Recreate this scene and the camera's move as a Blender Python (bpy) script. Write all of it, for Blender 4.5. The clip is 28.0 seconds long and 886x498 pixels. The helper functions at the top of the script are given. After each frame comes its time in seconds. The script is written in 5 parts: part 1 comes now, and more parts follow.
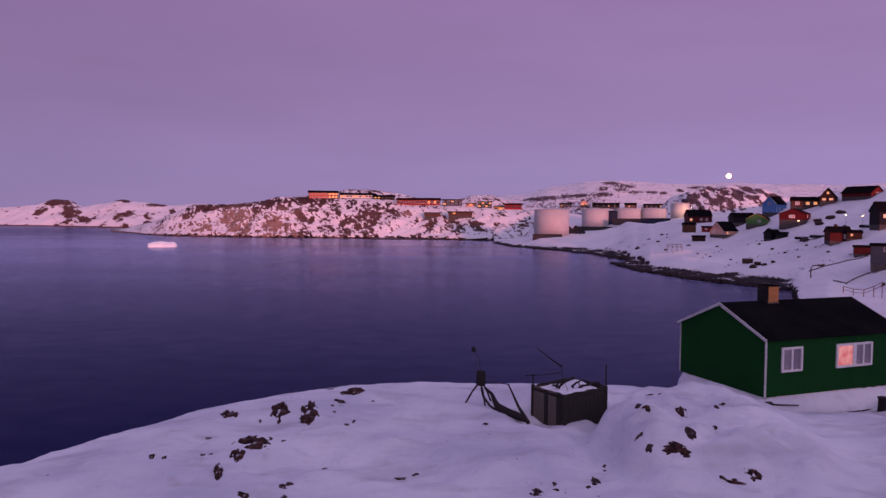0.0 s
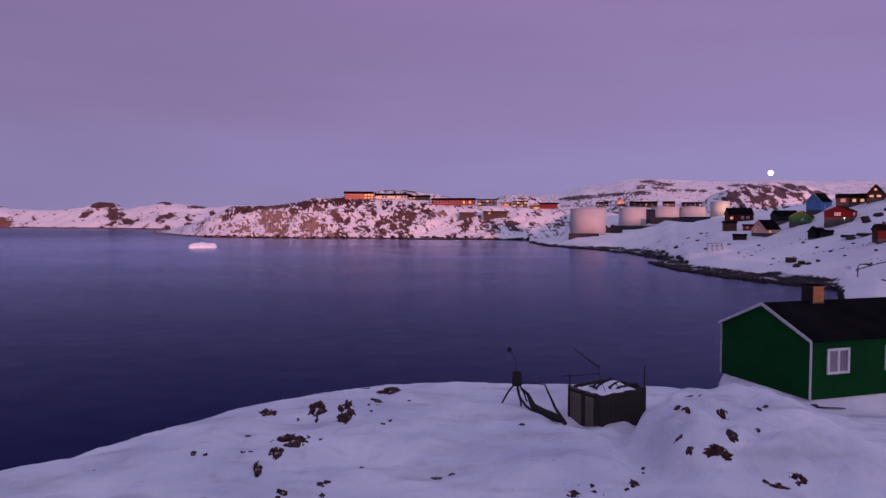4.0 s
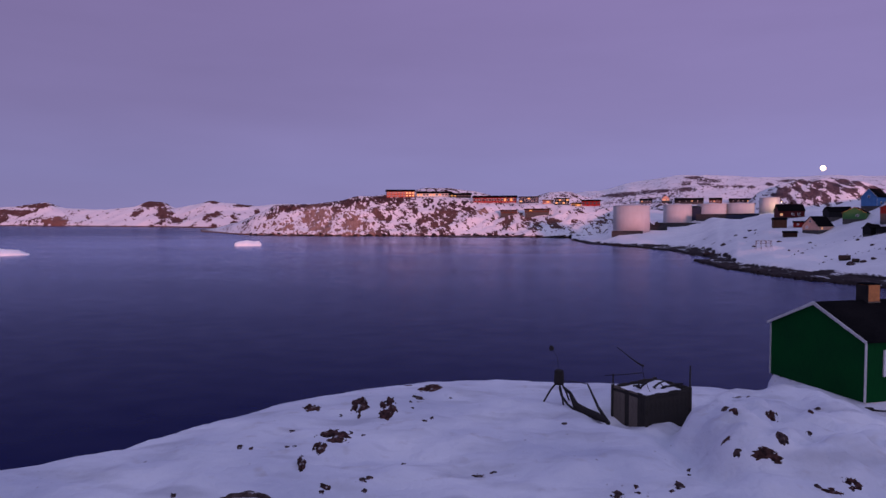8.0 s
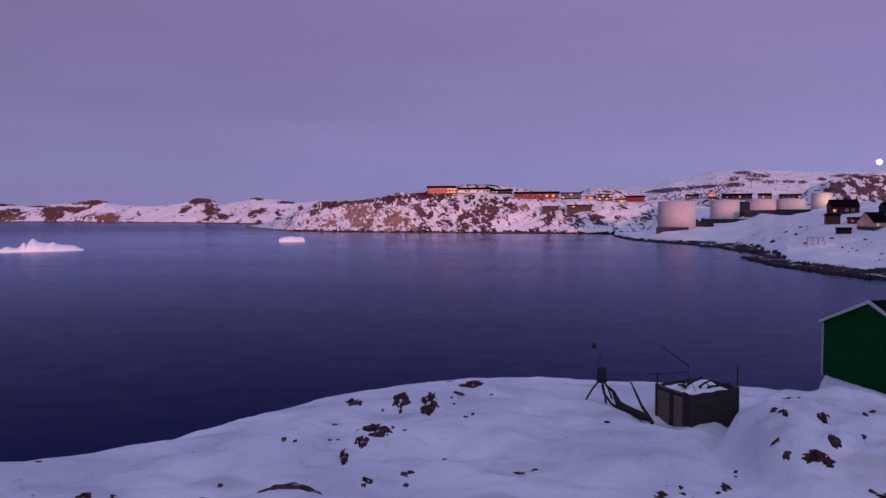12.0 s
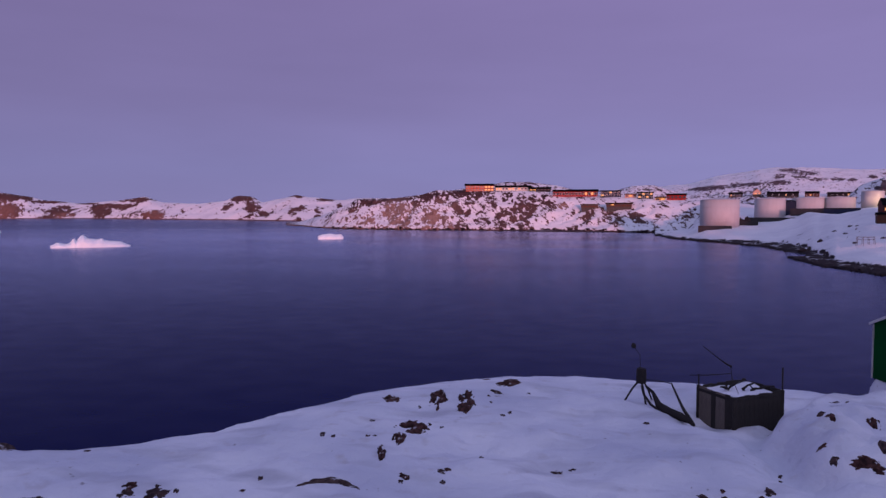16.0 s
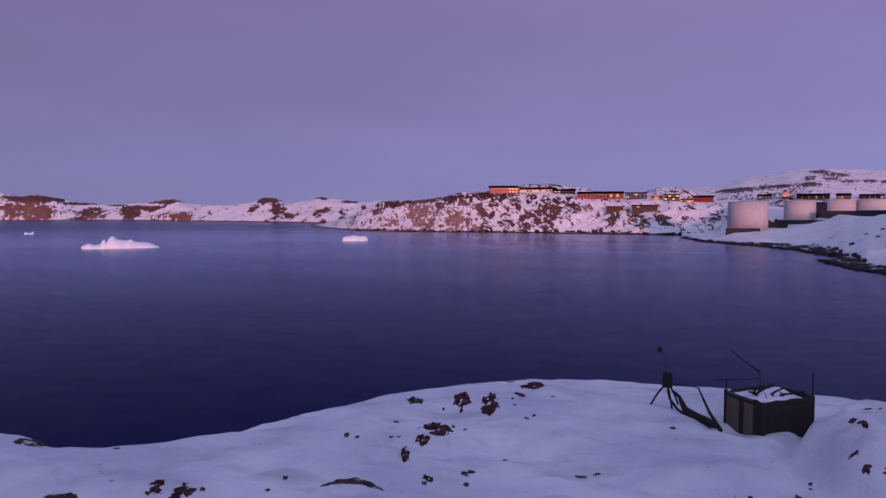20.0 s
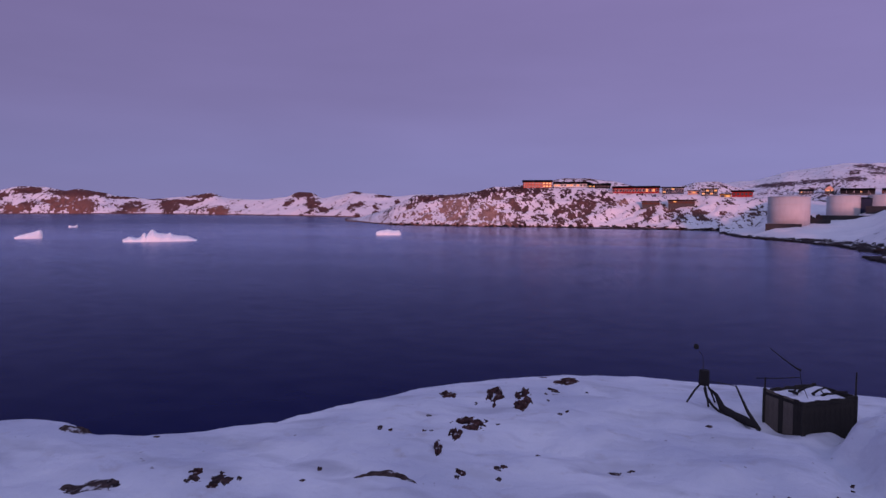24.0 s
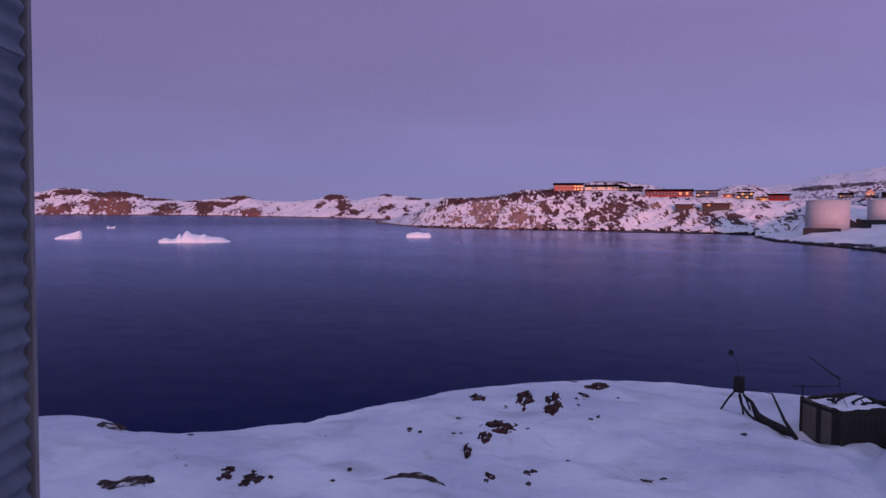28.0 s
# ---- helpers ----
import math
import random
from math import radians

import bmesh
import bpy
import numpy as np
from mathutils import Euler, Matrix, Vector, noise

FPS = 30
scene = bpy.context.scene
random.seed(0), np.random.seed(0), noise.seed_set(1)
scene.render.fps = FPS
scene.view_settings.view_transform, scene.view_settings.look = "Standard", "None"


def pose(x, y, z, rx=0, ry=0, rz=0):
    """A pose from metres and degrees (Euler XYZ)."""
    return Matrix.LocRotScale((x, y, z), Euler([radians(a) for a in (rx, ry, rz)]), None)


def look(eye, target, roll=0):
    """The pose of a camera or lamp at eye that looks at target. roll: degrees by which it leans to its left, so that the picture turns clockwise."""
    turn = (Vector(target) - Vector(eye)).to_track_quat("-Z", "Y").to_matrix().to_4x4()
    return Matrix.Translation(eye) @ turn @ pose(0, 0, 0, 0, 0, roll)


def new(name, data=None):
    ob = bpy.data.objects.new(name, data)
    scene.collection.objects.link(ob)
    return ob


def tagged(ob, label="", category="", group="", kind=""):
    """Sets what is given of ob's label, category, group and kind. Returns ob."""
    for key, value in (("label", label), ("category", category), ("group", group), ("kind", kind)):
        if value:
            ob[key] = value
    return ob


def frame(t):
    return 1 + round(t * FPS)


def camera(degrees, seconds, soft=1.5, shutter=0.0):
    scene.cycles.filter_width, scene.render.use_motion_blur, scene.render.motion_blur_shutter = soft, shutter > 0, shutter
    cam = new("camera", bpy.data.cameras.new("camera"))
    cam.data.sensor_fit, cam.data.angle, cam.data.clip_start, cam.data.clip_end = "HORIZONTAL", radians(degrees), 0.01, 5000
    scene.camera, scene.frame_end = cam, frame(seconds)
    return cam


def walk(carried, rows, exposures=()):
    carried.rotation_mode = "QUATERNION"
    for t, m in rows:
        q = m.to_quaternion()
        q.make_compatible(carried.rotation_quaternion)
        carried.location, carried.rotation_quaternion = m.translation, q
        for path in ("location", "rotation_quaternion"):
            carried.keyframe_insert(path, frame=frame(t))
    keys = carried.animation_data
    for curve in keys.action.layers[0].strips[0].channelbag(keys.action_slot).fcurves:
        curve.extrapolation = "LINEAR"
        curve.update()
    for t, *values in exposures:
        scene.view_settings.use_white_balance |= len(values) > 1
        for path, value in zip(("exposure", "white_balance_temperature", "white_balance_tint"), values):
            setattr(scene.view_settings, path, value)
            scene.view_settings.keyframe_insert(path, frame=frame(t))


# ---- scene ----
# camera: stands on a high spot above the bay and turns slowly to its left
cam = camera(66.2, 28.0, soft=1.45)
EYE = 16.0
ROWS = [
    (0.0, 0.000, -0.000, 0.000, -0.000, -2.598, -0.385),
    (0.5, -0.000, 0.001, -0.000, 0.429, -2.665, -0.324),
    (1.0, -0.000, 0.001, -0.001, 0.690, -2.657, -0.249),
    (1.5, -0.001, 0.002, -0.001, 1.111, -2.696, -0.275),
    (2.0, -0.001, 0.003, -0.001, 1.492, -2.514, -0.183),
    (2.5, -0.001, 0.003, -0.001, 1.737, -2.621, -0.195),
    (3.0, -0.002, 0.004, -0.002, 2.168, -2.604, -0.179),
    (3.5, -0.003, 0.004, -0.002, 2.613, -2.599, -0.069),
    (5.5, -0.005, 0.006, -0.003, 4.064, -2.728, -0.004),
    (6.0, -0.006, 0.007, -0.003, 4.656, -2.796, 0.069),
    (6.5, -0.007, 0.007, -0.003, 5.147, -2.825, 0.088),
    (7.0, -0.009, 0.007, -0.004, 5.803, -2.897, 0.171),
    (7.5, -0.010, 0.008, -0.004, 6.029, -2.819, 0.173),
    (8.0, -0.011, 0.008, -0.004, 6.411, -2.794, 0.182),
    (8.5, -0.012, 0.008, -0.004, 7.001, -2.906, 0.242),
    (9.0, -0.014, 0.008, -0.004, 7.476, -3.006, 0.221),
    (9.5, -0.015, 0.008, -0.004, 7.702, -3.136, 0.212),
    (10.0, -0.016, 0.008, -0.005, 8.167, -3.023, 0.225),
    (10.5, -0.018, 0.008, -0.005, 8.709, -3.127, 0.294),
    (11.0, -0.019, 0.008, -0.005, 8.999, -3.075, 0.227),
    (11.5, -0.021, 0.008, -0.005, 9.410, -3.159, 0.180),
    (12.0, -0.023, 0.008, -0.005, 9.879, -3.097, 0.228),
    (12.5, -0.024, 0.007, -0.005, 10.280, -3.087, 0.233),
    (14.5, -0.032, 0.006, -0.006, 12.041, -3.153, 0.026),
    (15.0, -0.034, 0.006, -0.006, 12.348, -3.223, 0.090),
    (15.5, -0.036, 0.005, -0.006, 12.804, -3.246, 0.058),
    (16.0, -0.037, 0.005, -0.006, 13.041, -3.271, 0.107),
    (16.5, -0.039, 0.004, -0.006, 13.320, -3.250, 0.110),
    (17.0, -0.040, 0.004, -0.006, 13.566, -3.282, 0.137),
    (17.5, -0.041, 0.004, -0.006, 13.729, -3.281, 0.141),
    (18.0, -0.043, 0.003, -0.006, 14.126, -3.312, 0.102),
    (18.5, -0.045, 0.003, -0.006, 14.452, -3.145, 0.184),
    (19.0, -0.045, 0.003, -0.006, 14.443, -3.093, 0.154),
    (19.5, -0.046, 0.002, -0.006, 14.641, -3.090, 0.049),
    (20.0, -0.048, 0.002, -0.006, 15.050, -3.101, 0.052),
    (20.5, -0.051, 0.001, -0.006, 15.477, -3.102, -0.019),
    (21.0, -0.053, 0.000, -0.006, 15.809, -3.091, -0.120),
    (21.5, -0.055, -0.000, -0.006, 16.106, -3.132, -0.211),
    (23.5, -0.064, -0.004, -0.005, 17.544, -3.607, -0.089),
    (24.0, -0.066, -0.004, -0.005, 17.845, -3.569, -0.070),
    (24.5, -0.068, -0.005, -0.005, 18.055, -3.596, -0.014),
    (25.0, -0.070, -0.006, -0.005, 18.367, -3.532, -0.041),
    (25.5, -0.073, -0.007, -0.005, 18.867, -3.476, -0.104),
    (26.0, -0.075, -0.008, -0.005, 19.143, -3.267, -0.181),
    (26.5, -0.078, -0.009, -0.005, 19.428, -3.255, -0.365),
    (27.0, -0.082, -0.010, -0.005, 19.979, -3.322, -0.337),
    (27.5, -0.083, -0.011, -0.005, 20.113, -3.362, -0.273),
    (28.0, -0.085, -0.012, -0.005, 20.382, -3.352, -0.273),
]
walk(cam, [(t, pose(x, y, EYE + z, 90 + pitch, roll, yaw)) for t, x, y, z, yaw, pitch, roll in ROWS],
     exposures=[(0.0, 0.0, 8000, 37), (1.0, 0.0, 8150, 40), (2.0, 0.0, 8000, 32), (3.0, 0.0, 7720, 26), (4.5, 0.0, 7200, 18.5), (5.7, -0.02, 6880, 14), (9.0, -0.04, 6740, 11.5), (12.0, -0.04, 6680, 11), (19.0, -0.05, 6590, 10), (28.0, -0.07, 6530, 10)])


# ---- light: twilight sky, a last glow from behind the camera, the rising moon ----
GLOW_BEARING = 165.0                      # middle of the broad afterglow
SUN_BEARING, SUN_HEIGHT = 158.0, 5.0      # degrees clockwise from +y; degrees above the horizon


def bearing(deg, dist, z=0.0):
    a = radians(deg)
    return Vector((math.sin(a) * dist, math.cos(a) * dist, z))


def make_world():
    world = bpy.data.worlds.new("twilight")
    scene.world = world
    world.use_nodes = True
    nt = world.node_tree
    nt.nodes.clear()
    out = nt.nodes.new("ShaderNodeOutputWorld")
    bg = nt.nodes.new("ShaderNodeBackground")
    coord = nt.nodes.new("ShaderNodeTexCoord")
    sep = nt.nodes.new("ShaderNodeSeparateXYZ")
    ramp = nt.nodes.new("ShaderNodeValToRGB")
    nt.links.new(coord.outputs["Generated"], sep.inputs[0])
    nt.links.new(sep.outputs["Z"], ramp.inputs[0])
    stops = [(0.0, (0.262, 0.242, 0.508)), (0.06, (0.246, 0.234, 0.498)), (0.15, (0.236, 0.206, 0.446)),
             (0.30, (0.230, 0.186, 0.415)), (0.6, (0.26, 0.265, 0.54)), (1.0, (0.30, 0.36, 0.72))]
    while len(ramp.color_ramp.elements) < len(stops):
        ramp.color_ramp.elements.new(0.5)
    for e, (p, c) in zip(ramp.color_ramp.elements, stops):
        e.position, e.color = p, (*c, 1)
    # the sunset side is warmer and brighter
    glow = nt.nodes.new("ShaderNodeVectorMath")
    glow.operation = "DOT_PRODUCT"
    glow.inputs[1].default_value = bearing(GLOW_BEARING, 1.0, 0.05)
    nt.links.new(coord.outputs["Generated"], glow.inputs[0])
    rng = nt.nodes.new("ShaderNodeMapRange")
    rng.inputs["From Min"].default_value, rng.inputs["From Max"].default_value = 0.1, 1.0
    nt.links.new(glow.outputs["Value"], rng.inputs["Value"])
    mix = nt.nodes.new("ShaderNodeMix")
    mix.data_type = "RGBA"
    nt.links.new(rng.outputs[0], mix.inputs["Factor"])
    nt.links.new(ramp.outputs[0], mix.inputs["A"])
    mix.inputs["B"].default_value = (0.66, 0.60, 0.86, 1)
    # thin veil of high cloud
    mapping = nt.nodes.new("ShaderNodeMapping")
    mapping.inputs["Scale"].default_value = (1.2, 1.2, 6.0)
    nt.links.new(coord.outputs["Generated"], mapping.inputs[0])
    cloud = nt.nodes.new("ShaderNodeTexNoise")
    cloud.inputs["Scale"].default_value, cloud.inputs["Detail"].default_value = 1.6, 4.0
    nt.links.new(mapping.outputs[0], cloud.inputs["Vector"])
    veil = nt.nodes.new("ShaderNodeMapRange")
    veil.inputs["To Min"].default_value, veil.inputs["To Max"].default_value = 0.9, 1.1
    nt.links.new(cloud.outputs[0], veil.inputs["Value"])
    streaks = nt.nodes.new("ShaderNodeMapping")
    streaks.inputs["Scale"].default_value = (1.0, 1.0, 5.0)
    streaks.inputs["Rotation"].default_value = (radians(5), radians(-4), 0.0)
    nt.links.new(coord.outputs["Generated"], streaks.inputs[0])
    wisps = nt.nodes.new("ShaderNodeTexNoise")
    wisps.inputs["Scale"].default_value, wisps.inputs["Detail"].default_value = 4.5, 6.0
    nt.links.new(streaks.outputs[0], wisps.inputs["Vector"])
    thin = nt.nodes.new("ShaderNodeMapRange")
    thin.inputs["From Min"].default_value, thin.inputs["From Max"].default_value = 0.3, 0.7
    thin.inputs["To Min"].default_value, thin.inputs["To Max"].default_value = 0.985, 1.025
    nt.links.new(wisps.outputs[0], thin.inputs["Value"])
    mul = nt.nodes.new("ShaderNodeVectorMath")
    mul.operation = "SCALE"
    nt.links.new(mix.outputs["Result"], mul.inputs[0])
    side = nt.nodes.new("ShaderNodeMath")
    side.operation = "MULTIPLY_ADD"
    side.inputs[1].default_value, side.inputs[2].default_value = 0.20, 1.01
    nt.links.new(sep.outputs["X"], side.inputs[0])
    both = nt.nodes.new("ShaderNodeMath")
    both.operation = "MULTIPLY"
    nt.links.new(side.outputs[0], both.inputs[0])
    nt.links.new(veil.outputs[0], both.inputs[1])
    cover_all = nt.nodes.new("ShaderNodeMath")
    cover_all.operation = "MULTIPLY"
    nt.links.new(both.outputs[0], cover_all.inputs[0])
    nt.links.new(thin.outputs[0], cover_all.inputs[1])
    nt.links.new(cover_all.outputs[0], mul.inputs["Scale"])
    nt.links.new(mul.outputs[0], bg.inputs["Color"])
    bg.inputs["Strength"].default_value = 1.0
    nt.links.new(bg.outputs[0], out.inputs[0])


make_world()
sun = new("sun", bpy.data.lights.new("sun", "SUN"))
sun.data.energy, sun.data.angle, sun.data.color = 3.5, radians(3), (1.0, 0.35, 0.335)
sun.matrix_world = look(bearing(SUN_BEARING, 100, 100 * math.tan(radians(SUN_HEIGHT))), (0, 0, 0))


# ---- materials ----
def node(nt, kind, **values):
    n = nt.nodes.new("ShaderNode" + kind)
    for key, value in values.items():
        n.inputs[key].default_value = value
    return n


def start_material(name):
    m = bpy.data.materials.new(name)
    m.use_nodes = True
    nt = m.node_tree
    return m, nt, nt.nodes["Principled BSDF"]


def noise_node(nt, scale, detail=4.0, coord=None, stretch=None):
    c = coord or nt.nodes.new("ShaderNodeTexCoord").outputs["Object"]
    if stretch:
        mp = node(nt, "Mapping", Scale=stretch)
        nt.links.new(c, mp.inputs[0])
        c = mp.outputs[0]
    n = node(nt, "TexNoise", Scale=scale, Detail=detail)
    nt.links.new(c, n.inputs["Vector"])
    return n.outputs[0]


def between(nt, value, lo, hi, a=0.0, b=1.0):
    n = node(nt, "MapRange", **{"From Min": lo, "From Max": hi, "To Min": a, "To Max": b})
    nt.links.new(value, n.inputs["Value"])
    return n.outputs[0]


def blend(nt, fac, a, b):
    n = nt.nodes.new("ShaderNodeMix")
    n.data_type = "RGBA"
    nt.links.new(fac, n.inputs["Factor"])
    for key, v in (("A", a), ("B", b)):
        if isinstance(v, tuple):
            n.inputs[key].default_value = (*v, 1)
        else:
            nt.links.new(v, n.inputs[key])
    return n.outputs["Result"]


def arith(nt, op, a, b, c=0.0):
    n = nt.nodes.new("ShaderNodeMath")
    n.operation = op
    for i, v in enumerate((a, b, c)):
        if isinstance(v, (int, float)):
            n.inputs[i].default_value = v
        else:
            nt.links.new(v, n.inputs[i])
    return n.outputs[0]


def relief(nt, bsdf, height, strength, distance):
    b = node(nt, "Bump", Strength=strength, Distance=distance)
    nt.links.new(height, b.inputs["Height"])
    nt.links.new(b.outputs[0], bsdf.inputs["Normal"])


def paint(name, colour, worn, rough=0.6, metal=0.0, fine=8.0, coarse=0.9, bump=0.3, dist=0.01, stretch=None, gloss=0.2):
    """A surface with fine grain and broad wear between two colours."""
    m, nt, bsdf = start_material(name)
    a = noise_node(nt, fine, 5.0, stretch=stretch)
    b = noise_node(nt, coarse, 3.0)
    f = between(nt, arith(nt, "ADD", arith(nt, "MULTIPLY", a, 0.5), arith(nt, "MULTIPLY", b, 0.5)), 0.38, 0.64)
    nt.links.new(blend(nt, f, colour, worn), bsdf.inputs["Base Color"])
    nt.links.new(between(nt, a, 0.3, 0.7, rough - 0.08, min(1.0, rough + 0.1)), bsdf.inputs["Roughness"])
    bsdf.inputs["Metallic"].default_value = metal
    bsdf.inputs["Specular IOR Level"].default_value = gloss
    relief(nt, bsdf, a, bump, dist)
    return m


def glowing(name, colour, strength, other=None, scale=3.0):
    """A lit pane: curtains and lamps behind it make the light uneven."""
    m, nt, bsdf = start_material(name)
    bsdf.inputs["Base Color"].default_value = (0.05, 0.04, 0.04, 1)
    bsdf.inputs["Roughness"].default_value = 0.15
    f = between(nt, noise_node(nt, scale, 2.0), 0.35, 0.65)
    nt.links.new(blend(nt, f, colour, other or colour), bsdf.inputs["Emission Color"])
    bsdf.inputs["Emission Strength"].default_value = strength
    return m


def frosted(name, colour, worn, amount):
    """Bare stone or heath with snow caught in its hollows."""
    m, nt, bsdf = start_material(name)
    a = noise_node(nt, 7.0, 5.0)
    b = noise_node(nt, 2.6, 4.0)
    col = blend(nt, between(nt, a, 0.35, 0.65), colour, worn)
    geo = nt.nodes.new("ShaderNodeNewGeometry")
    sep = nt.nodes.new("ShaderNodeSeparateXYZ")
    nt.links.new(geo.outputs["Normal"], sep.inputs[0])
    s = arith(nt, "ADD", arith(nt, "ADD", b, arith(nt, "MULTIPLY", a, 0.35)), arith(nt, "MULTIPLY", sep.outputs["Z"], 0.12))
    col = blend(nt, between(nt, s, 0.90 - amount, 0.99 - amount, 0.0, 0.9), col, (0.60, 0.61, 0.66))
    nt.links.new(col, bsdf.inputs["Base Color"])
    bsdf.inputs["Roughness"].default_value = 0.95
    bsdf.inputs["Specular IOR Level"].default_value = 0.1
    relief(nt, bsdf, a, 0.9, 0.05)
    return m


def snow_material():
    m, nt, bsdf = start_material("packed_snow")
    big = noise_node(nt, 0.22, 3.0)
    mid = noise_node(nt, 1.5, 5.0)
    fine = noise_node(nt, 22.0, 3.0)
    # broad tone variation, its contrast widened to suggest shading of the relief
    col = blend(nt, between(nt, big, 0.35, 0.7), (0.69, 0.705, 0.765), (0.48, 0.505, 0.605))
    # grey smudges and the shade of hollows painted into colour, and thin blown dirt
    smudge_shade = noise_node(nt, 0.55, 3.0, stretch=(0.55, 1.5, 1.0))
    col = blend(nt, between(nt, smudge_shade, 0.52, 0.70, 0.0, 0.75), col, (0.40, 0.41, 0.47))
    dirt = between(nt, mid, 0.60, 0.80, 0.0, 0.45)
    col = blend(nt, dirt, col, (0.34, 0.29, 0.27))
    speck = noise_node(nt, 4.5, 2.0, stretch=(1.0, 0.7, 1.0))
    col = blend(nt, between(nt, arith(nt, "ADD", speck, arith(nt, "MULTIPLY", big, 0.25)), 0.86, 0.92, 0.0, 0.6), col, (0.10, 0.08, 0.075))
    nt.links.new(col, bsdf.inputs["Base Color"])
    bsdf.inputs["Roughness"].default_value = 0.75
    crust = noise_node(nt, 0.7, 4.0)
    h = arith(nt, "ADD", arith(nt, "ADD", arith(nt, "MULTIPLY", mid, 0.8), arith(nt, "MULTIPLY", crust, 1.5)), arith(nt, "MULTIPLY", fine, 0.05))
    relief(nt, bsdf, h, 0.6, 0.33)
    return m


def slope_material(name, rock_a, rock_b, size, bare, steep, tide=1.0, facing=0.0, draw=0.5, dip=0.0, pale=((0.20, 0.12, 0.10), (0.36, 0.23, 0.19)), ragged=0.12, spray=0.0, broad=0.55, grain=0.8, broken=0.0):
    """Snow with bare rock where it is steep and wind-blown. size: metres of a rock face; bare: how much rock shows."""
    m, nt, bsdf = start_material(name)
    geo = nt.nodes.new("ShaderNodeNewGeometry")
    sep = nt.nodes.new("ShaderNodeSeparateXYZ")
    nt.links.new(geo.outputs["Normal"], sep.inputs[0])
    # gullies run down the slope, which faces along the bearing given
    turn = node(nt, "Mapping", Rotation=(0.0, 0.0, radians(facing)))
    turned = node(nt, "Mapping", Scale=(1.0, draw, grain))
    nt.links.new(nt.nodes.new("ShaderNodeTexCoord").outputs["Object"], turn.inputs[0])
    tip = node(nt, "Mapping", Rotation=(0.0, radians(dip), 0.0))
    nt.links.new(turn.outputs[0], tip.inputs[0])
    nt.links.new(tip.outputs[0], turned.inputs[0])
    n1 = noise_node(nt, 1.0 / size, 6.0, turned.outputs[0])
    n2 = noise_node(nt, 0.22 / size, 3.0)
    n3 = noise_node(nt, 5.0 / size, 4.0, turned.outputs[0])
    tilt = arith(nt, "MULTIPLY", arith(nt, "SUBTRACT", 1.0, sep.outputs["Z"]), steep)
    s = arith(nt, "ADD", arith(nt, "ADD", n1, tilt), arith(nt, "MULTIPLY_ADD", n2, broad, 0.275 - 0.5 * broad))
    s = arith(nt, "ADD", s, arith(nt, "MULTIPLY", arith(nt, "SUBTRACT", n3, 0.5), ragged))
    if broken:
        # ledges and drifts of a few metres break the bare patches up
        n4 = noise_node(nt, 1.9 / size, 3.0, turned.outputs[0])
        s = arith(nt, "ADD", s, arith(nt, "MULTIPLY", arith(nt, "SUBTRACT", n4, 0.5), broken))
    own = nt.nodes.new("ShaderNodeAttribute")
    own.attribute_name = "bare"
    s = arith(nt, "ADD", s, own.outputs["Fac"])
    f = between(nt, s, 1.03 - bare, 1.09 - bare)
    where = nt.nodes.new("ShaderNodeSeparateXYZ")
    nt.links.new(geo.outputs["Position"], where.inputs[0])
    shore = arith(nt, "SUBTRACT", arith(nt, "ADD", where.outputs["Z"], arith(nt, "MULTIPLY", n3, tide * 1.2)), tide * 0.6)
    shore = arith(nt, "ADD", shore, arith(nt, "MULTIPLY", arith(nt, "SUBTRACT", n1, 0.5), spray))
    f = arith(nt, "MAXIMUM", f, between(nt, shore, tide * 0.8, tide * 1.1, 1.0, 0.0))
    rock = blend(nt, between(nt, n3, 0.35, 0.65), rock_a, rock_b)
    rock = blend(nt, between(nt, n2, 0.45, 0.60), rock, blend(nt, between(nt, n1, 0.4, 0.6), rock_b, rock_a))
    # pale lichen-free faces
    face = nt.nodes.new("ShaderNodeAttribute")
    face.attribute_name = "pale"
    worn = arith(nt, "MULTIPLY", face.outputs["Fac"], between(nt, n1, 0.38, 0.56, 0.35, 1.0))
    rock = blend(nt, worn, rock, blend(nt, between(nt, n3, 0.35, 0.65), *pale))
    snow = blend(nt, between(nt, n2, 0.35, 0.65), (0.70, 0.70, 0.74), (0.60, 0.605, 0.66))
    nt.links.new(blend(nt, f, snow, rock), bsdf.inputs["Base Color"])
    bsdf.inputs["Roughness"].default_value = 0.9
    bsdf.inputs["Specular IOR Level"].default_value = 0.08
    relief(nt, bsdf, arith(nt, "ADD", n1, arith(nt, "MULTIPLY", n3, 0.4)), 0.7, size * 0.25)
    return m


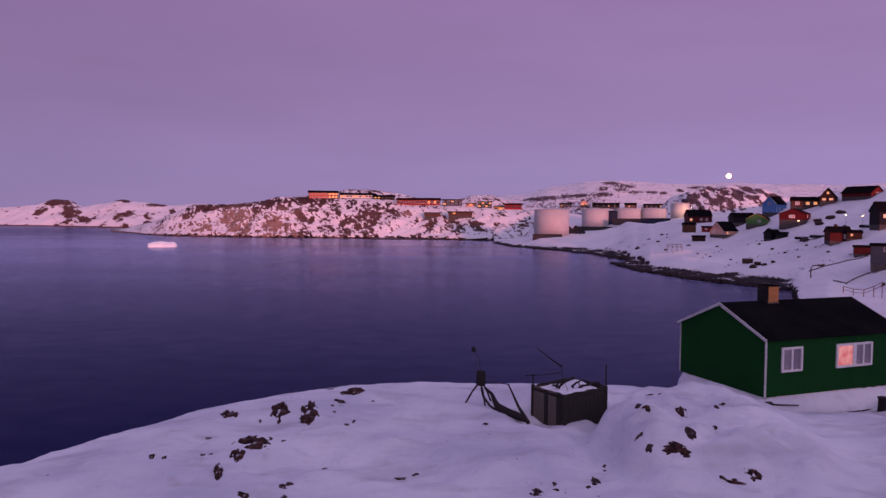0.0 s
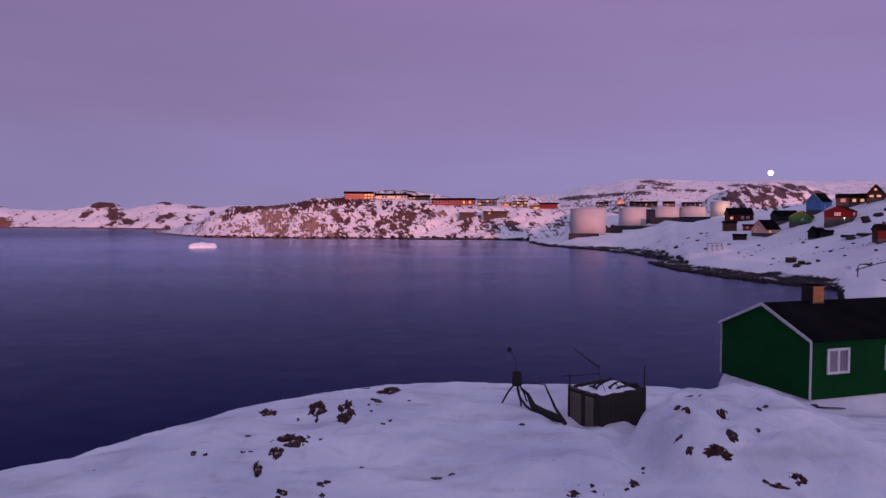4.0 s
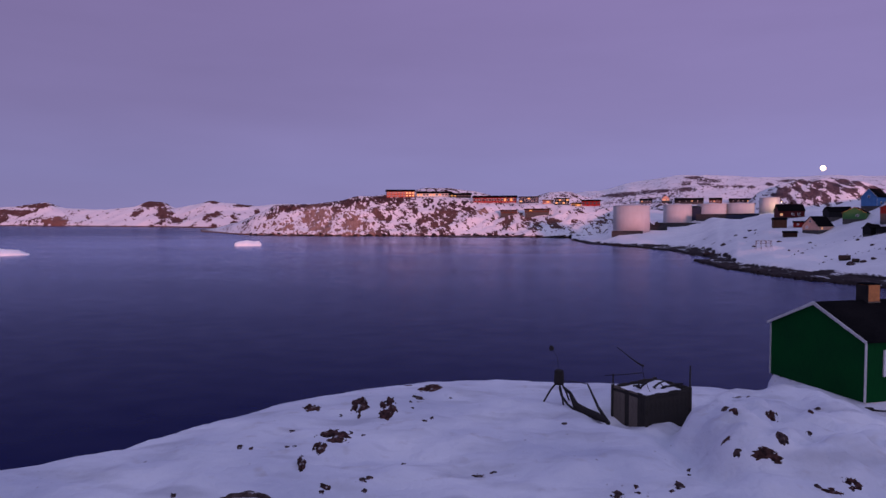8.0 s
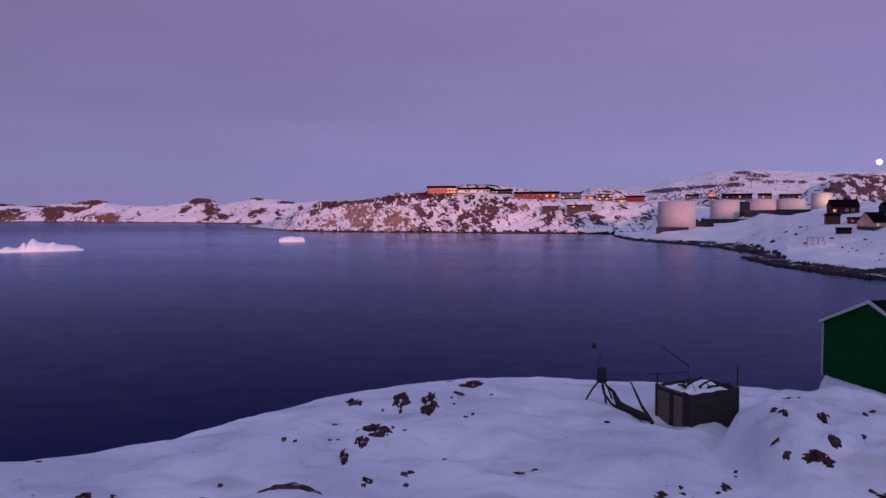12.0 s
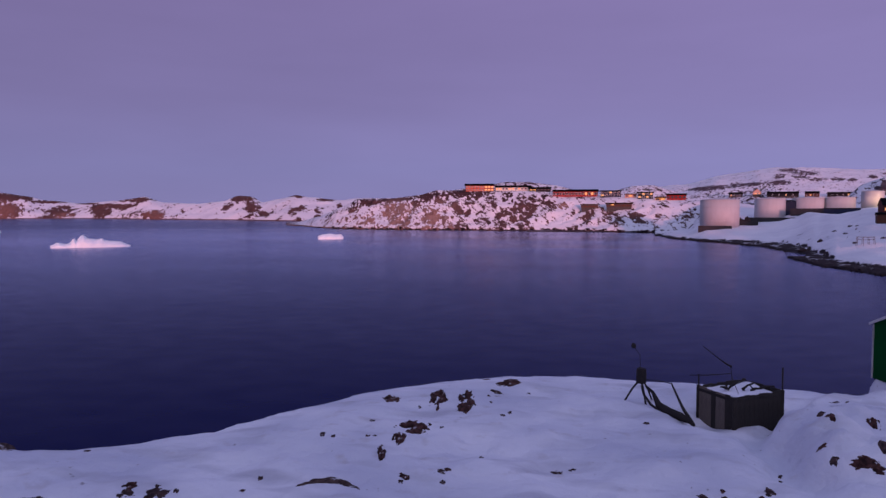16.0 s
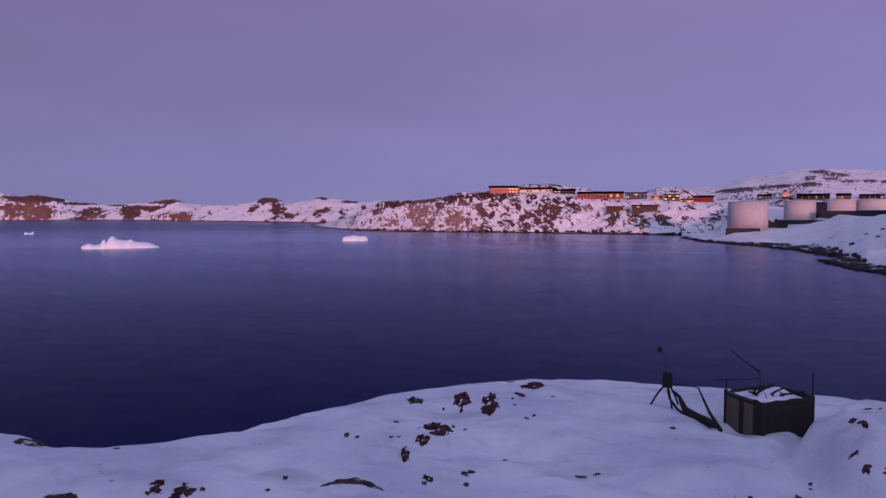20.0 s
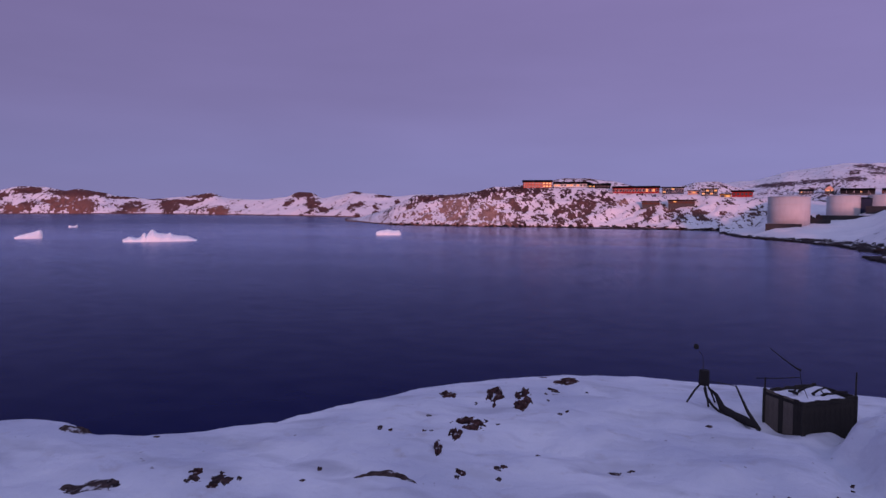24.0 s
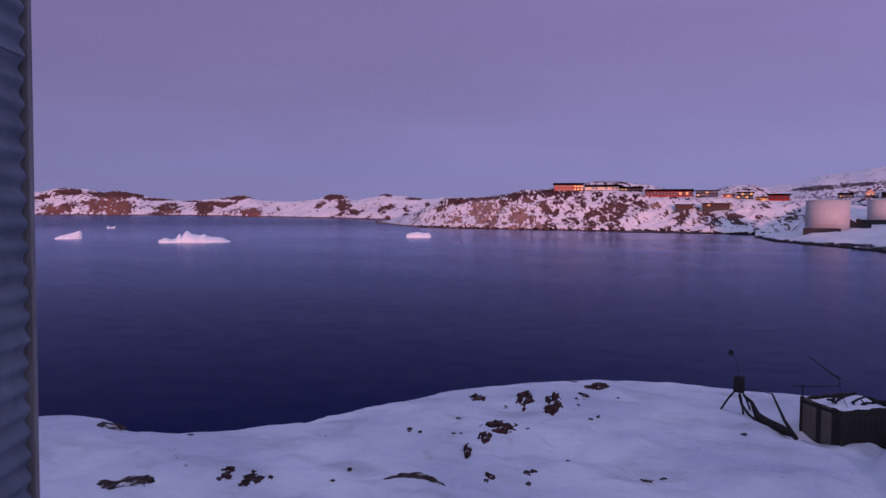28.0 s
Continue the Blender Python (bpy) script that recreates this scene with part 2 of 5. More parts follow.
def water_material():
    m, nt, bsdf = start_material("sea_water")
    nt.nodes.remove(bsdf)
    deep = node(nt, "BsdfDiffuse", Color=(0.0016, 0.0045, 0.048, 1))
    gloss = node(nt, "BsdfGlossy", Color=(0.73, 0.815, 1.0, 1))
    # ripples, swell, and broad lanes of wind
    a = noise_node(nt, 0.9, 3.0, stretch=(1.0, 1.6, 1.0))
    b = noise_node(nt, 0.10, 3.0)
    lanes = noise_node(nt, 0.010, 2.0, stretch=(0.5, 1.4, 1.0))
    nt.links.new(between(nt, lanes, 0.35, 0.65, 0.17, 0.25), gloss.inputs["Roughness"])
    h = arith(nt, "ADD", arith(nt, "MULTIPLY", a, between(nt, lanes, 0.35, 0.65, 0.14, 0.28)), arith(nt, "MULTIPLY", b, 0.25))
    bump = node(nt, "Bump", Strength=0.42, Distance=0.5)
    nt.links.new(h, bump.inputs["Height"])
    nt.links.new(bump.outputs[0], gloss.inputs["Normal"])
    # waves turn part of the surface to the viewer, so it mirrors less than a flat pool
    edge = node(nt, "Fresnel", IOR=1.33)
    mirror = arith(nt, "POWER", edge.outputs[0], 1.7)
    gusts = noise_node(nt, 0.016, 4.0, stretch=(0.5, 1.4, 1.0))
    mirror = arith(nt, "MULTIPLY", mirror, between(nt, gusts, 0.40, 0.62, 0.92, 1.03))
    facets = noise_node(nt, 0.30, 5.0, stretch=(0.8, 1.1, 1.0))
    mirror = arith(nt, "MULTIPLY", mirror, between(nt, facets, 0.34, 0.66, 0.88, 1.12))
    # reflection strength is set by hand from distance and side
    away = nt.nodes.new("ShaderNodeVectorMath")
    away.operation = "LENGTH"
    nt.links.new(nt.nodes.new("ShaderNodeTexCoord").outputs["Object"], away.inputs[0])
    # raised on the right close by, lowered there beyond about 100 m
    side = nt.nodes.new("ShaderNodeSeparateXYZ")
    nt.links.new(nt.nodes.new("ShaderNodeTexCoord").outputs["Object"], side.inputs[0])
    right_gain = arith(nt, "MULTIPLY", between(nt, side.outputs["X"], -8.0, 40.0, 0.0, 0.26), between(nt, away.outputs["Value"], 60.0, 120.0, 1.0, -0.35))
    mirror = arith(nt, "MULTIPLY", mirror, arith(nt, "ADD", right_gain, 1.0))
    # raised a little from 120 m out, then halved by 740 m
    mirror = arith(nt, "MULTIPLY", mirror, between(nt, away.outputs["Value"], 120.0, 260.0, 1.0, 1.10))
    mirror = arith(nt, "MULTIPLY", mirror, between(nt, away.outputs["Value"], 430.0, 740.0, 1.0, 0.50))
    mix = nt.nodes.new("ShaderNodeMixShader")
    nt.links.new(mirror, mix.inputs[0])
    nt.links.new(deep.outputs[0], mix.inputs[1])
    nt.links.new(gloss.outputs[0], mix.inputs[2])
    nt.links.new(mix.outputs[0], nt.nodes["Material Output"].inputs["Surface"])
    return m


SNOW = snow_material()
HEAD = slope_material("headland_slope", (0.026, 0.014, 0.017), (0.100, 0.050, 0.046), 3.5, 0.20, 0.40, 1.0, -8.0, 0.38, 36.0, ((0.19, 0.115, 0.095), (0.33, 0.21, 0.175)), ragged=0.46, broad=0.42, grain=0.55, broken=0.95)
FAR = slope_material("far_shore_slope", (0.034, 0.018, 0.020), (0.105, 0.052, 0.048), 8.0, 0.27, 0.5, 1.6, -38.0, 0.4, 20.0, ((0.17, 0.072, 0.056), (0.26, 0.13, 0.10)), 0.36, broken=0.45)
TOWN = slope_material("town_slope", (0.011, 0.008, 0.010), (0.033, 0.024, 0.026), 4.0, -0.08, 1.2, 1.15, ragged=0.2, spray=2.2)
MOUNT = slope_material("mountain_slope", (0.045, 0.030, 0.038), (0.13, 0.085, 0.092), 4.8, 0.175, 0.55, 1.0, 20.0, 0.35, 38.0, ragged=0.75, broad=0.22, grain=0.5, broken=1.15)
WATER = water_material()


def plain_material(name, colour, rough=0.7, metal=0.0, gloss=0.1):
    return paint(name, colour, tuple(c * 0.72 for c in colour), rough, metal, 6.0, 0.8, 0.25, 0.008, None, gloss)


ROCK = frosted("weathered_rock", (0.022, 0.016, 0.018), (0.080, 0.050, 0.048), -0.03)
WETROCK = paint("wet_shore_rock", (0.011, 0.008, 0.010), (0.033, 0.024, 0.026), 0.9, 0, 3.0, 0.6, 0.8, 0.05, None, 0.05)
HEATH = frosted("frosted_heath", (0.014, 0.008, 0.008), (0.085, 0.040, 0.036), -0.03)
SLAB = frosted("bare_rock_slab", (0.022, 0.016, 0.017), (0.085, 0.058, 0.055), 0.05)
GREEN = paint("dark_green_boards", (0.002, 0.060, 0.014), (0.003, 0.042, 0.013), 0.8, 0, 7.0, 0.5, 0.25, 0.006, (6.0, 6.0, 0.4), 0.03)
FELT = paint("black_roofing_felt", (0.006, 0.006, 0.007), (0.013, 0.012, 0.013), 0.95, 0, 14.0, 0.7, 0.4, 0.006, None, 0.0)
WHITE = paint("white_painted_wood", (0.70, 0.69, 0.71), (0.54, 0.52, 0.53), 0.6, 0, 9.0, 1.0, 0.2, 0.004)
TRIM = paint("grey_white_trim", (0.50, 0.50, 0.52), (0.37, 0.36, 0.37), 0.6, 0, 9.0, 1.0, 0.2, 0.004)
CONCRETE = paint("pale_concrete", (0.80, 0.72, 0.68), (0.62, 0.55, 0.52), 0.85, 0, 9.0, 0.9, 0.4, 0.01)
BASEMENT = paint("grey_concrete", (0.075, 0.070, 0.072), (0.048, 0.045, 0.046), 0.9, 0, 9.0, 0.9, 0.4, 0.01)
BUND = paint("dark_stained_concrete", (0.040, 0.040, 0.046), (0.026, 0.026, 0.030), 0.9, 0, 3.0, 0.4, 0.4, 0.02)
BRICK = paint("tan_chimney_render", (0.60, 0.23, 0.085), (0.42, 0.16, 0.065), 0.85, 0, 11.0, 1.6, 0.5, 0.01)
OLDWOOD = paint("grey_weathered_wood", (0.034, 0.030, 0.027), (0.015, 0.014, 0.013), 0.85, 0, 9.0, 1.4, 0.6, 0.01, (8.0, 8.0, 0.7))
PALEWOOD = paint("pale_weathered_wood", (0.15, 0.125, 0.108), (0.07, 0.06, 0.053), 0.85, 0, 9.0, 1.4, 0.6, 0.01, (8.0, 8.0, 0.7))
TARRED = paint("black_tarred_net", (0.012, 0.011, 0.013), (0.03, 0.026, 0.026), 0.9, 0, 18.0, 2.0, 0.8, 0.02)
TANK = paint("white_tank_steel", (0.39, 0.405, 0.435), (0.34, 0.35, 0.375), 0.5, 0, 0.5, 0.10, 0.05, 0.02, (1.0, 1.0, 0.3))
ZINC = paint("galvanised_sheet", (0.165, 0.19, 0.235), (0.10, 0.12, 0.155), 0.55, 0.2, 9.0, 1.2, 0.15, 0.004)
CORNER = paint("pale_wood_trim", (0.26, 0.235, 0.24), (0.16, 0.145, 0.15), 0.8, 0, 12.0, 2.0, 0.4, 0.004, (5.0, 5.0, 0.5))
ICE = paint("berg_ice", (0.66, 0.78, 0.84), (0.54, 0.67, 0.77), 0.5, 0, 0.6, 0.12, 0.3, 0.10, None, 0.4)
GLASS = paint("dark_window_glass", (0.03, 0.03, 0.045), (0.02, 0.02, 0.03), 0.3, 0, 3.0, 0.5, 0.02, 0.002, None, 0.5)
CURTAINED = paint("curtained_glass", (0.30, 0.25, 0.29), (0.10, 0.10, 0.14), 0.3, 0, 2.2, 1.4, 0.02, 0.002, (1.0, 1.0, 0.25), 0.3)
CURTAIN = plain_material("pale_curtain", (0.46, 0.44, 0.46), 0.7)
LIT = glowing("lit_window", (1.0, 0.52, 0.17), 1.0, (1.0, 0.34, 0.09), 0.7)
LITPINK = glowing("lit_pink_curtain", (0.74, 0.15, 0.19), 0.64, (0.92, 0.46, 0.47), 2.6)
BULB = glowing("lamp_glow", (1.0, 0.78, 0.42), 6.0)
ROOFDARK = plain_material("dark_roof", (0.008, 0.0075, 0.009), 0.95, 0.0, 0.0)
STEEL = plain_material("rusty_steel", (0.10, 0.06, 0.05), 0.7, 0.4)
PAINTS = {
    "red": plain_material("red_boards", (0.27, 0.022, 0.02)), "darkred": plain_material("dark_red_boards", (0.075, 0.012, 0.013)),
    "blue": plain_material("blue_boards", (0.075, 0.20, 0.44)), "green": plain_material("light_green_boards", (0.05, 0.155, 0.055)),
    "pink": plain_material("salmon_boards", (0.58, 0.35, 0.28)), "brown": plain_material("brown_boards", (0.10, 0.045, 0.03)),
    "black": plain_material("black_boards", (0.013, 0.013, 0.016)), "grey": plain_material("grey_blue_boards", (0.048, 0.062, 0.084)),
    "white": plain_material("white_boards", (0.66, 0.64, 0.62)), "yellow": plain_material("ochre_boards", (0.50, 0.33, 0.10)),
    "umber": plain_material("umber_boards", (0.036, 0.017, 0.014)), "deepred": plain_material("deep_red_boards", (0.115, 0.014, 0.015)),
    "rust": plain_material("rust_red_boards", (0.33, 0.075, 0.055)), "navy": plain_material("navy_cladding", (0.018, 0.026, 0.055)),
}


# ---- helpers for meshes ----
def part(name, bm, material, parent=None, label="", smooth=False):
    """Link a bmesh as one mesh object, under a thing or a part if one is given."""
    me = bpy.data.meshes.new(name)
    bm.normal_update()
    bm.to_mesh(me)
    bm.free()
    if smooth:
        for p in me.polygons:
            p.use_smooth = True
    me.materials.append(material)
    ob = new(name, me)
    if parent:
        ob.parent = parent
    if label:
        ob["label"] = label
    return ob


def empty(name, m, label, category, group=""):
    ob = new(name)
    ob.matrix_world = m
    ob.empty_display_size = 0.2
    return tagged(ob, label, category, group)


def box_into(bm, x0, y0, z0, x1, y1, z1, bevel=0.0):
    r = bmesh.ops.create_cube(bm, size=1.0)
    vs = r["verts"]
    for v in vs:
        v.co = Vector(((x0 + x1) / 2 + v.co.x * (x1 - x0), (y0 + y1) / 2 + v.co.y * (y1 - y0), (z0 + z1) / 2 + v.co.z * (z1 - z0)))
    if bevel:
        es = list({e for v in vs for e in v.link_edges})
        bmesh.ops.bevel(bm, geom=es, offset=bevel, segments=1, affect="EDGES", clamp_overlap=True)
    return bm


def box(x0, y0, z0, x1, y1, z1, bevel=0.012):
    return box_into(bmesh.new(), x0, y0, z0, x1, y1, z1, bevel)


def prism(points, depth_from, depth_to, axis="x"):
    """A closed outline in (y, z) pushed along x, or in (x, z) pushed along y."""
    bm = bmesh.new()
    def at(p, d):
        return (d, p[0], p[1]) if axis == "x" else (p[0], d, p[1])
    a = [bm.verts.new(at(p, depth_from)) for p in points]
    b = [bm.verts.new(at(p, depth_to)) for p in points]
    n = len(points)
    bm.faces.new(a)
    bm.faces.new(b[::-1])
    for i in range(n):
        bm.faces.new((a[i], b[i], b[(i + 1) % n], a[(i + 1) % n]))
    bmesh.ops.recalc_face_normals(bm, faces=bm.faces[:])
    return bm


def rod(points, radius, sides=6, taper=1.0):
    """A bent rod along points."""
    bm = bmesh.new()
    rings = []
    pts = [Vector(p) for p in points]
    for i, p in enumerate(pts):
        d = (pts[min(i + 1, len(pts) - 1)] - pts[max(i - 1, 0)]).normalized()
        u = d.orthogonal().normalized()
        w = d.cross(u)
        r = radius * (1 + (taper - 1) * i / max(1, len(pts) - 1))
        rings.append([bm.verts.new(p + (u * math.cos(a) + w * math.sin(a)) * r) for a in (2 * math.pi * k / sides for k in range(sides))])
    for a, b in zip(rings, rings[1:]):
        for k in range(sides):
            bm.faces.new((a[k], a[(k + 1) % sides], b[(k + 1) % sides], b[k]))
    bm.faces.new(rings[0][::-1])
    bm.faces.new(rings[-1])
    bmesh.ops.recalc_face_normals(bm, faces=bm.faces[:])
    return bm


def lump(rx, ry, rz, seed, rough=0.35, detail=3, sharp=1.6, flat=0.0):
    """An irregular stone about the origin."""
    bm = bmesh.new()
    bmesh.ops.create_icosphere(bm, subdivisions=detail, radius=1.0)
    off = Vector((seed * 7.31, seed * 3.77, seed * 1.93))
    for v in bm.verts:
        d = v.co.normalized()
        k = 1 + rough * noise.noise(d * sharp + off) + rough * 0.5 * noise.noise(d * sharp * 2.7 + off) + rough * 0.22 * noise.noise(d * sharp * 6 + off)
        v.co = Vector((d.x * rx * k, d.y * ry * k, d.z * rz * k))
        if flat and v.co.z > rz * flat:
            v.co.z = rz * flat + (v.co.z - rz * flat) * 0.3
    return bm


def knots(table, x):
    """Smooth curve through (x, value) pairs."""
    if x <= table[0][0]:
        return table[0][1]
    for (a, va), (b, vb) in zip(table, table[1:]):
        if x <= b:
            u = (x - a) / (b - a)
            u = u * u * (3 - 2 * u) * 0.5 + u * 0.5
            return va + (vb - va) * u
    return table[-1][1]


def ease(x, a, b):
    u = min(1.0, max(0.0, (x - a) / (b - a)))
    return u * u * (3 - 2 * u)


def polar(x, y):
    return math.degrees(math.atan2(x, y)), math.hypot(x, y)


# ---- the land ----
# near snow knoll: how far its rim lies from the view point, by bearing
RIM = [(-75, 30.0), (-60, 28.0), (-51.3, 26.2), (-49.2, 25.8), (-47.5, 25.0), (-45.4, 23.0), (-42, 22.3), (-38, 22.2), (-32, 22.3), (-30, 22.9), (-24, 24.5),
       (-18, 26.4), (-12.4, 27.8), (-6.8, 28.6), (-2, 29.2), (3.3, 28.8), (10.4, 29.0), (16.5, 29.6), (18.6, 30.3), (19.3, 31.3), (19.9, 35.5), (21, 38.5), (26, 44.0), (40, 60.0), (70, 90.0)]


def rim_drop(b, r):
    d = r - knots(RIM, b) + 0.5
    if d <= -2.5:
        return 0.0
    if d < 1.5:
        return 0.0175 * (d + 2.5) ** 2
    return 0.28 + 0.62 * (d - 1.5)


def near_height(x, y, rough=True):
    b, r = polar(x, y)
    z = 9.0
    if rough:
        p = Vector((x, y, 0))
        z += (0.16 * noise.noise(p * 0.16) + 0.22 * noise.noise(p * 0.38 + Vector((5, 2, 0))) + 0.15 * noise.noise(p * 0.9) + 0.055 * noise.noise(p * 2.1)) * (1 - 0.7 * ease(r, knots(RIM, b) - 2, knots(RIM, b)))
        # wind-packed drift in front of the house, with a steep lee side
        edge = 5.15 + 0.30 * math.sin(y * 1.1) + 2.6 * ease(y, 23.0, 27.5) + 0.35 * noise.noise(p * 0.8)
        drift = ease(x, edge, edge + 0.8) * (1 - ease(x, 10.4, 12.6)) * ease(y + 0.8 * noise.noise(p * 0.6), 16.6, 19.6) * (1 - ease(y, 26.5, 28.8)) * (1 - 0.45 * ease(y, 23.0, 26.0))
        z += drift * (0.60 + 0.34 * noise.noise(p * 0.55 + Vector((2, 7, 0))) + 0.50 * abs(noise.noise(p * 0.85)) + 0.26 * noise.noise(p * 1.5) + 0.09 * noise.noise(p * 3.2))
        z -= 0.36 * math.exp(-((x - edge + 0.25) / 0.45) ** 2) * ease(y, 17.0, 19.0) * (1 - ease(y, 23.5, 25.5))
        z += 0.08 * math.exp(-((x - 9.4) / 1.6) ** 2 - ((y - 25.6) / 1.9) ** 2)
        z -= 1.15 * math.exp(-((x - 11.2) / 1.3) ** 2 - ((y - 33.2) / 2.7) ** 2)
        # hollows scoured round the crate
        z -= 0.42 * math.exp(-((x - 3.35) / 0.75) ** 2 - ((y - 24.5) / 0.85) ** 2)
        z -= 0.38 * math.exp(-((x - 6.1) / 0.75) ** 2 - ((y - 24.5) / 0.85) ** 2)
        z -= 0.16 * math.exp(-((x - 4.4) / 1.6) ** 2 - ((y - 23.6) / 1.2) ** 2)
    z -= 0.74 * ease(x, 11.2, 14.2) * ease(y, 21, 28)          # levelled ground by the house
    # snow banked up against the gable of the house
    along, out = (x - 13.53) * -0.344 + (y - 28.11) * 0.94, (x - 13.53) * 0.94 + (y - 28.11) * 0.344
    z += 0.15 * math.exp(-((out + 0.35) / 0.7) ** 2) * ease(along, -0.2, 1.0) * (1 - ease(along, 2.2, 4.4))
    # trodden ground along the front of the house
    z -= 0.24 * ease(out, -0.3, 0.6) * math.exp(-((along + 0.6) / 1.1) ** 2)
    z += 5.3 * (1 - ease(r, 1.2, 13.5))                          # the rise on which the view point stands
    z -= rim_drop(b, r)
    bank = 8.56 - (1.7 + 2.0 * max(0.0, along - 3.5)) * max(0.0, -out - 0.1) - 4.0 * max(0.0, along - 5.2) - 1.5 * max(0.0, -along)
    return max(z, bank, -4.0)


def sheet(name, xs, ys, height, material, label, category):
    """One ground sheet over a grid; xs and ys are used as (x, y)."""
    nx, ny = len(xs), len(ys)
    verts = [(x, y, height(x, y)) for y in ys for x in xs]
    faces = [(j * nx + i, j * nx + i + 1, (j + 1) * nx + i + 1, (j + 1) * nx + i) for j in range(ny - 1) for i in range(nx - 1)]
    me = bpy.data.meshes.new(name)
    me.from_pydata(verts, [], faces)
    for p in me.polygons:
        p.use_smooth = True
    me.materials.append(material)
    return tagged(new(name, me), label, category, kind="structure")


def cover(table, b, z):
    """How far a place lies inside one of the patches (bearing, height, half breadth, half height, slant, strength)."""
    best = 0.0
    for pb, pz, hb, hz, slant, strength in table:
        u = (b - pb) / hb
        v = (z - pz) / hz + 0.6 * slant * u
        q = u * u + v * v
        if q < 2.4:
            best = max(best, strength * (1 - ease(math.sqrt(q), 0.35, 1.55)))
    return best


def fan(name, bearings, radii, height, material, label, category, bare=None, pale=None, rocks=(), tan=(), gain=0.30):
    """One land sheet laid out by bearing and distance. height(bearing, distance) in metres."""
    nb, nr = len(bearings), len(radii)
    heights = [[height(b, r) for b in bearings] for r in radii]
    verts = [bearing(b, r, z) for r, row in zip(radii, heights) for b, z in zip(bearings, row)]
    faces = [(j * nb + i, (j + 1) * nb + i, (j + 1) * nb + i + 1, j * nb + i + 1) for j in range(nr - 1) for i in range(nb - 1)]
    me = bpy.data.meshes.new(name)
    me.from_pydata(verts, [], [f[::-1] for f in faces])
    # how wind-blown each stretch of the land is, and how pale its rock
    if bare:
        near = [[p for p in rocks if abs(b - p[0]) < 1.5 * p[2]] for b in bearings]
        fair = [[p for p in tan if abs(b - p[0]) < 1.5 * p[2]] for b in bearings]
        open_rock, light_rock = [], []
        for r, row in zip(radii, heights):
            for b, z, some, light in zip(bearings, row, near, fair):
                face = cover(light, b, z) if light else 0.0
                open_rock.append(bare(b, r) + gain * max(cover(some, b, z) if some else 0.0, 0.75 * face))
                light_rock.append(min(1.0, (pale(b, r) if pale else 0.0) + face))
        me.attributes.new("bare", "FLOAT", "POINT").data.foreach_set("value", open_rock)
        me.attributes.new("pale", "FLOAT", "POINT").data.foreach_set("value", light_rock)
    for p in me.polygons:
        p.use_smooth = True
    me.materials.append(material)
    return tagged(new(name, me), label, category, kind="structure")


def crags(b, r, size, seed):
    p = bearing(b, r) / size + Vector((seed, seed * 0.7, 0))
    return noise.noise(p) * 0.9 + noise.noise(p * 2.3) * 0.55 + noise.noise(p * 5.1) * 0.3 + abs(noise.noise(p * 1.4 + Vector((9, 3, 1)))) * 0.9 - 0.3


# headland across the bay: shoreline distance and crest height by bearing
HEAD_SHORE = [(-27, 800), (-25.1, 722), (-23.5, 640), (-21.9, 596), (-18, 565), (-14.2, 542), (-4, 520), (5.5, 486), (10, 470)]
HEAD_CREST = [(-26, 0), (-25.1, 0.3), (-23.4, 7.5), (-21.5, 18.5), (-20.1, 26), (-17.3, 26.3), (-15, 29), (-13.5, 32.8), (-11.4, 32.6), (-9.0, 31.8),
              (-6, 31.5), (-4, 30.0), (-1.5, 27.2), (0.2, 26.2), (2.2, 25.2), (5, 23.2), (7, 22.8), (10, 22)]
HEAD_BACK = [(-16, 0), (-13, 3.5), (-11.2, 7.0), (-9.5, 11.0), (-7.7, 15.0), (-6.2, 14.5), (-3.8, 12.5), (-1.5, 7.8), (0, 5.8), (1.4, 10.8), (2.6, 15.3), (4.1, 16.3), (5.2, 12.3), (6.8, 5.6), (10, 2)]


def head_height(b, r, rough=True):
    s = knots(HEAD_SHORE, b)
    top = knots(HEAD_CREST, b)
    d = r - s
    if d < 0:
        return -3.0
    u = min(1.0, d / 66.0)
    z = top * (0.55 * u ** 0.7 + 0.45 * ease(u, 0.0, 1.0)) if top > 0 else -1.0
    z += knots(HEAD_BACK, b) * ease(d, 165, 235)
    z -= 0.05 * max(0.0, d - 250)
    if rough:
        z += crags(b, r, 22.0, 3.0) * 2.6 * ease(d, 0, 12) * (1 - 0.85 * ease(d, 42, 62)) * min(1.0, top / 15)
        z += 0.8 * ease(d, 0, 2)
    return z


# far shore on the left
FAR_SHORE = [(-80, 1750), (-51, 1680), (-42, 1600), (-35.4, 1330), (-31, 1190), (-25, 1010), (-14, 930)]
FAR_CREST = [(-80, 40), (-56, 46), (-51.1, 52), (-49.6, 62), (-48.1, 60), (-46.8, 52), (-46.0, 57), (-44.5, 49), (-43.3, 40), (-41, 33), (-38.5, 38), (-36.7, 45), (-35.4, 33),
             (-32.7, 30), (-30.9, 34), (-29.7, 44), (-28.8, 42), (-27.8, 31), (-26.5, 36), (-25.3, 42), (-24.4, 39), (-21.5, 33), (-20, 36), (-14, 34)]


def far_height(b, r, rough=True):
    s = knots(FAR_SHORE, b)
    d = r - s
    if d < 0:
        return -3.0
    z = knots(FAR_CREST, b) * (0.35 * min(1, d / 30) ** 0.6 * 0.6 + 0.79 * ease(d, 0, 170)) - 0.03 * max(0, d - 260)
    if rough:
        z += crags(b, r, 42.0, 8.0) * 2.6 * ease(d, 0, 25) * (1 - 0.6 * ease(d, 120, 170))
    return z


